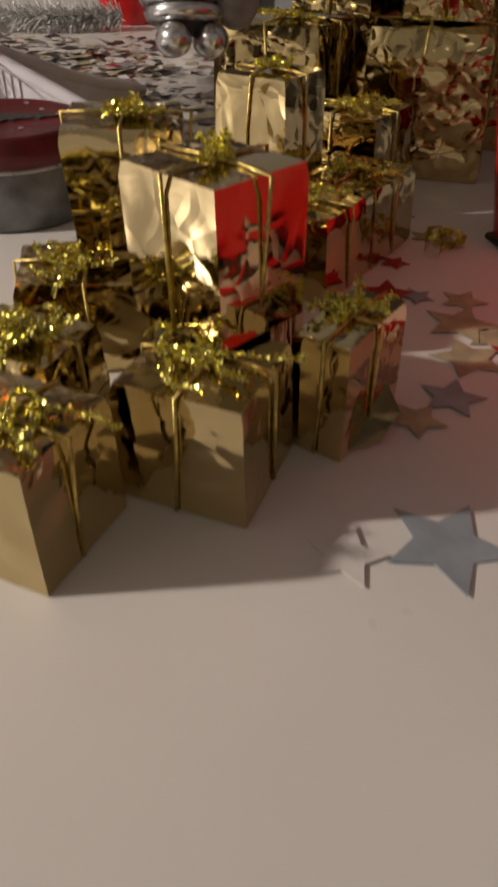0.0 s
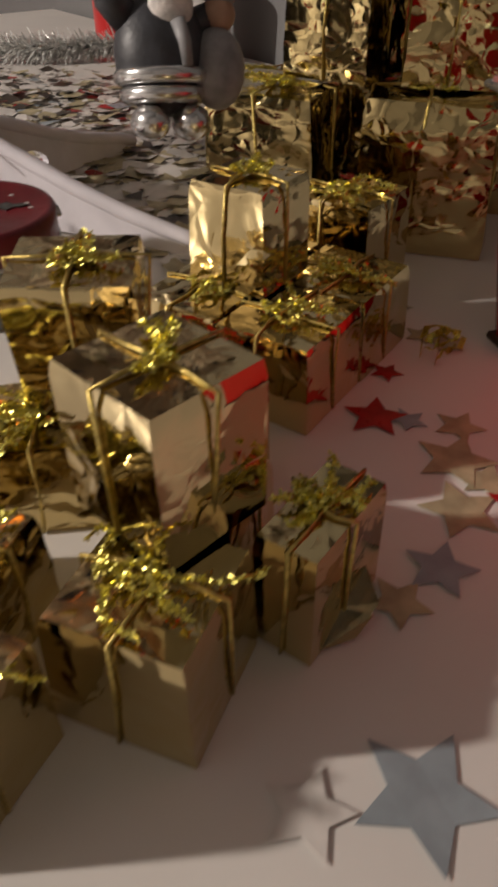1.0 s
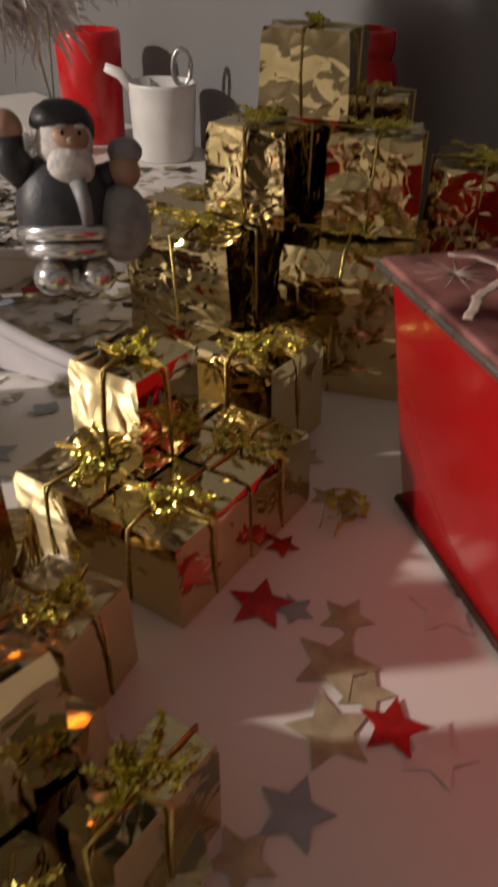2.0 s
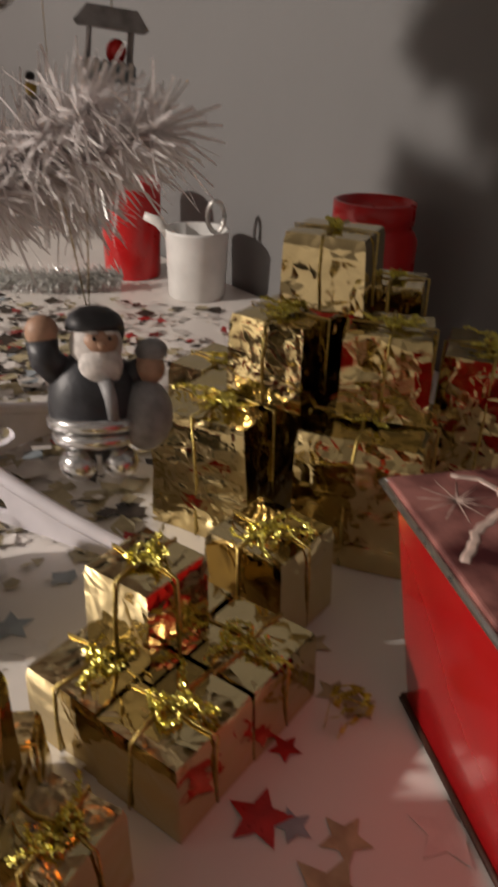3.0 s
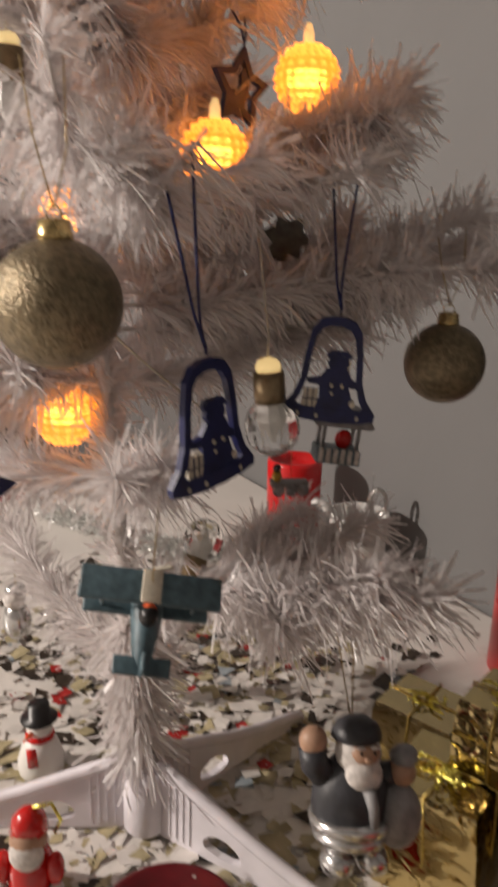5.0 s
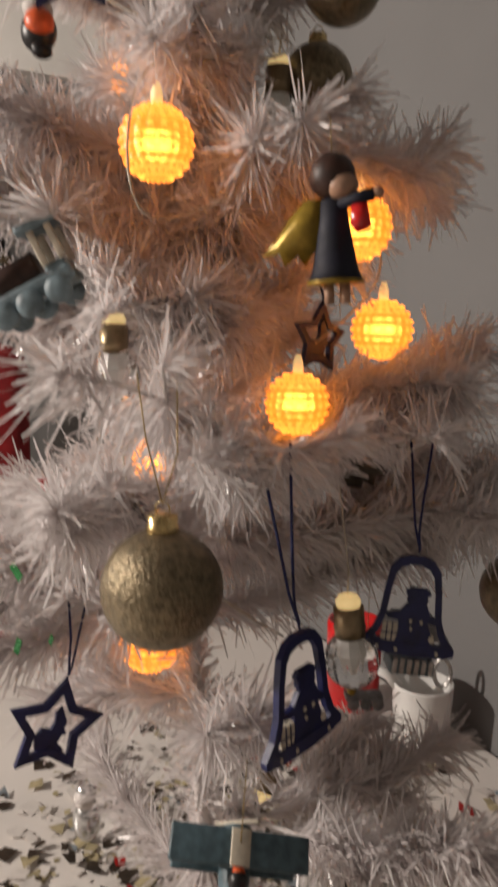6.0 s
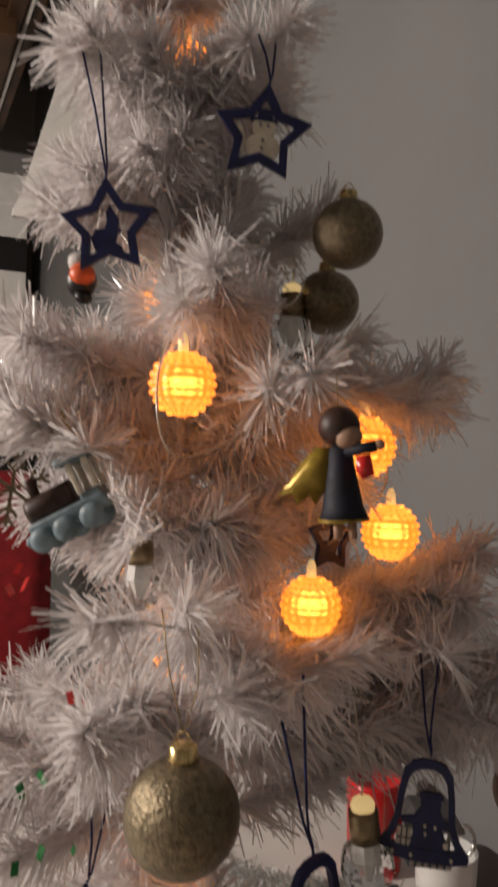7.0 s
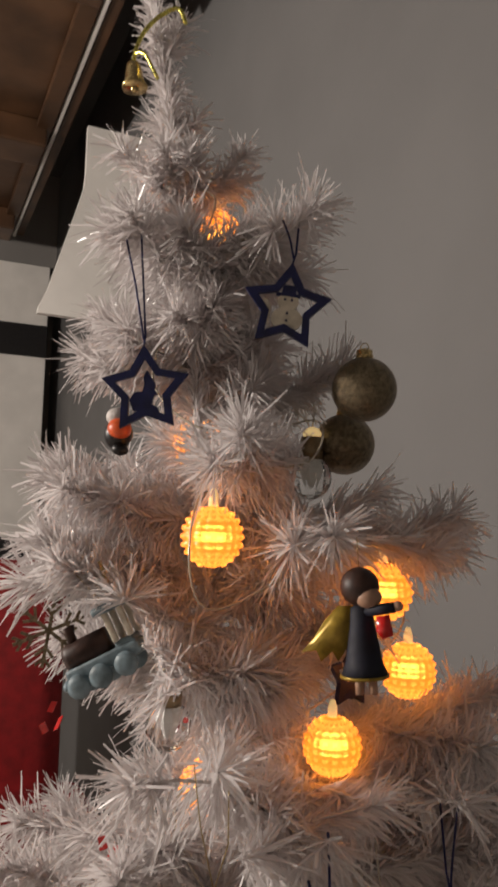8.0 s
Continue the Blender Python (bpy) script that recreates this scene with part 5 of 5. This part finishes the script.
def confetti():
    rng = random.Random(21)
    B, G, R_, W_ = (C_BLUE, "matt blue-grey foil star confetti lying on the table"), (C_GOLD, "dull gold foil star confetti lying on the table"), (C_RED, "red foil star confetti lying on the table"), (C_WHITE, "white foil star confetti and stand-ins for light patches on the table")
    for x, y, r, turn, (m_, lab) in [
            (0.1025, 0.1535, 0.0172, 8, B), (0.114, 0.221, 0.0115, 20, B), (0.101, 0.2075, 0.010, 70, G), (0.125, 0.272, 0.0150, 15, G),
            (0.1235, 0.247, 0.0140, 50, G), (0.142, 0.250, 0.011, 25, R_), (0.099, 0.295, 0.0125, 30, R_), (0.105, 0.326, 0.007, 5, R_), (0.111, 0.294, 0.0075, 60, B),
            # white stars at (0.164, 0.300) and (0.154, 0.243) stand for lit table patches
            (0.129, 0.292, 0.010, 80, G), (0.164, 0.300, 0.014, 33, W_), (0.154, 0.243, 0.012, 12, W_), (0.132, 0.352, 0.009, 44, G), (0.122, 0.358, 0.008, 12, G),
            (0.112, 0.385, 0.009, 70, G), (0.136, 0.176, 0.014, 50, W_), (0.0770, 0.1475, 0.0110, 22, W_), (0.134, 0.262, 0.010, 15, G),
            (-0.084, 0.760, 0.011, 22, R_), (-0.065, 0.810, 0.010, 50, R_), (-0.102, 0.775, 0.008, 10, R_), (-0.060, 0.770, 0.008, 35, R_), (0.012, 0.690, 0.011, 40, B),
            (-0.030, 0.345, 0.013, 25, W_), (-0.026, 0.372, 0.011, 60, B), (-0.01, 0.36, 0.011, 5, W_), (-0.125, 0.70, 0.010, 10, R_), (0.0, 0.62, 0.012, 66, W_), (-0.02, 0.55, 0.011, 30, G)]:
        if r:
            confetti_star(x, y, r, turn, m_, lab, rng, z=0.0003 + rng.random() * 0.0005)
    # loose flakes, far too many to count
    cols = [C_WHITE, C_GOLD, C_BROWN, C_RED, C_BLUE]
    verts, faces, mats_i = [], [], []
    for _ in range(2200):
        zone = rng.random()
        if zone < 0.72:
            x, y = rng.gauss(-0.17, 0.11), rng.gauss(0.66, 0.10)
        elif zone < 0.86:
            x, y = rng.uniform(-0.13, 0.02), rng.uniform(0.40, 0.62)
        elif zone < 0.9999:
            x, y = rng.uniform(-0.32, -0.10), rng.uniform(0.36, 0.52)
        else:
            x, y = rng.uniform(0.09, 0.145), rng.uniform(0.2, 0.40)
        if x + y > 0.90 or y > 0.86 or (Vector((x + 0.077, y - 0.374)).length < 0.04):
            continue
        s, n, a0 = rng.uniform(0.004, 0.013) * (0.55 if rng.random() < 0.3 else 1), rng.choice((3, 4, 4, 5)), rng.uniform(0, 6)
        z = 0.0006 + rng.random() * 0.004 * (1 if zone < 0.72 else 0.4)
        t1, t2 = rng.gauss(0, 0.11), rng.gauss(0, 0.11)
        i = len(verts)
        for k in range(n):
            a = a0 + 2 * math.pi * k / n
            rr = s * rng.uniform(0.6, 1.1)
            px_, py_ = rr * math.cos(a), rr * math.sin(a)
            verts.append((x + px_, y + py_, max(0.0005, z + px_ * t1 + py_ * t2)))
        faces.append(tuple(range(i, i + n)))
        if zone >= 0.9999:
            mats_i.append(rng.choice((1, 1, 1, 0, 4)))
        else:
            clump = noise.noise(Vector((x * 22, y * 22, 0.3)))
            far = (0.62, 0.20, 0.12, 0.03, 0.03) if clump < 0.1 else (0.30, 0.34, 0.30, 0.03, 0.03)
            mats_i.append(rng.choices(range(5), far if zone < 0.72 else (0.46, 0.46, 0.04, 0.015, 0.025))[0])
    me = bpy.data.meshes.new("confetti_flakes")
    me.from_pydata(verts, [], faces)
    for c in cols:
        me.materials.append(c)
    me.polygons.foreach_set("material_index", mats_i)
    tagged(new("confetti_flakes", me), "scattered white, gold, brown and red foil flakes on the table", "confetti", kind="stuff")
    # crumpled strips of foil
    for x, y, z, t in ((0.130, 0.352, 0.006, 10), (0.126, 0.341, 0.004, 70), (-0.045, 0.462, 0.004, 20), (-0.035, 0.452, 0.004, 80)):
        bm = bmesh.new()
        prev = None
        for k in range(16):
            p = Vector((0.012 * math.sin(k * 0.9), -0.012 + 0.0016 * k, 0.0045 + 0.004 * math.sin(k * 1.7 + t)))
            w = Vector((0.0025, 0.001 * math.sin(k), 0.0015 * math.cos(k * 2.1)))
            pair = (bm.verts.new(p - w), bm.verts.new(p + w))
            if prev:
                bm.faces.new((prev[0], prev[1], pair[1], pair[0]))
            prev = pair
        bmesh.ops.solidify(bm, geom=bm.faces[:], thickness=0.0003)
        solo("foil_curl", bm, TINSEL if x > 0 else SILVERT, "crumpled curl of shiny foil ribbon on the table", "foil ribbon", "foil curls", m=pose(x, y, 0.0, 0, 0, t) @ Matrix.Diagonal((0.6, 0.6, 0.8, 1)), smooth=False)


confetti()


def garland():
    rng = random.Random(31)
    pts = [Vector(p) for p in ((-0.13, 0.905, 0.014), (-0.20, 0.875, 0.014), (-0.28, 0.872, 0.014), (-0.36, 0.90, 0.014), (-0.46, 0.93, 0.014))]
    verts, faces = needles(rng, list(zip(pts, pts[1:])), 5200, 0.017, 0.0018)
    verts = [Vector((v.x, v.y, max(v.z, 0.0005))) for v in verts]
    me = bpy.data.meshes.new("tinsel_garland")
    me.from_pydata(verts, [], faces)
    me.materials.append(SILVERT)
    tagged(new("tinsel_garland", me), "silver tinsel garland lying along the back of the table", "garland", kind="stuff")


garland()


# ---- the far side of the room ----
def far_room():
    ob = thing("wall_shelf", Matrix.Identity(4), "white wall shelf with a curved side panel", "shelf")
    m = ROOM @ pose(2.0, 0, 0, 0, 0, 90)
    outline = [(0.004, 1.066), (0.352, 1.066), (0.350, 1.085), (0.33, 1.13), (0.262, 1.37), (0.246, 1.43), (0.243, 1.47), (0.243, 1.607), (0.004, 1.607)]
    part("side_panel", plate(bmesh.new(), outline, 0.022, m=m), WHITEWOOD, ob, smooth=False)
    for z in (1.30, 1.58):
        part("shelf_board", block(bmesh.new(), (2.42, 0.075, z), (0.8, 0.13, 0.02), m=ROOM, bevel=0.002), WHITEWOOD, ob, smooth=False)
    ob = thing("ceiling_beam", Matrix.Identity(4), "dark brown stained wooden ceiling casing with moulded edge", "beam", kind="structure")
    part("casing", block(bmesh.new(), (2.15, 0.72, 2.06), (2.7, 1.0, 0.478), m=ROOM, bevel=0.006), CEIL, ob, smooth=False)
    for n_, z, w, mt in ((0.235, 1.815, 0.03, CEIL), (0.262, 1.806, 0.014, WHITEWOOD), (0.30, 1.80, 0.05, CEIL)):
        part("moulding", block(bmesh.new(), (2.15, n_, z), (2.68, w, 0.022), m=ROOM, bevel=0.004), mt, ob, smooth=False)
    for u_ in (1.6, 2.5, 3.3):
        part("cross_beam", block(bmesh.new(), (u_, 0.74, 1.775), (0.16, 0.90, 0.09), m=ROOM, bevel=0.008), CEIL, ob, smooth=False)
    ob = thing("tall_cabinet", Matrix.Identity(4), "tall white cabinet with black bands in the far corner", "cabinet")
    part("carcass", block(bmesh.new(), (3.72, 0.42, 0.47), (0.32, 0.68, 2.46), m=ROOM, bevel=0.006), WHITEWOOD, ob, smooth=False)
    for z, h in ((1.335, 0.15), (0.375, 0.10), (-0.30, 0.06)):
        part("band", block(bmesh.new(), (3.552, 0.42, z), (0.02, 0.68, h), m=ROOM, bevel=0.004), BLACK, ob, "black band", smooth=False)
    ob = thing("armchair", ROOM @ pose(1.88, 0.53, -0.76, 0, 0, 0), "red upholstered armchair in the room behind", "armchair")
    part("seat", block(bmesh.new(), (0, 0, 0.32), (0.6, 0.6, 0.24), bevel=0.05), CHAIRRED, ob)
    part("backrest", block(bmesh.new(), (0.22, 0, 0.79), (0.16, 0.62, 0.78), bevel=0.07), CHAIRRED, ob)
    for s in (-1, 1):
        part("armrest", block(bmesh.new(), (0, s * 0.32, 0.48), (0.56, 0.12, 0.2), bevel=0.04), CHAIRRED, ob)
        for x in (-0.22, 0.22):
            part("leg", block(bmesh.new(), (x, s * 0.24, 0.10), (0.05, 0.05, 0.20), bevel=0.006), CEIL, ob)


far_room()
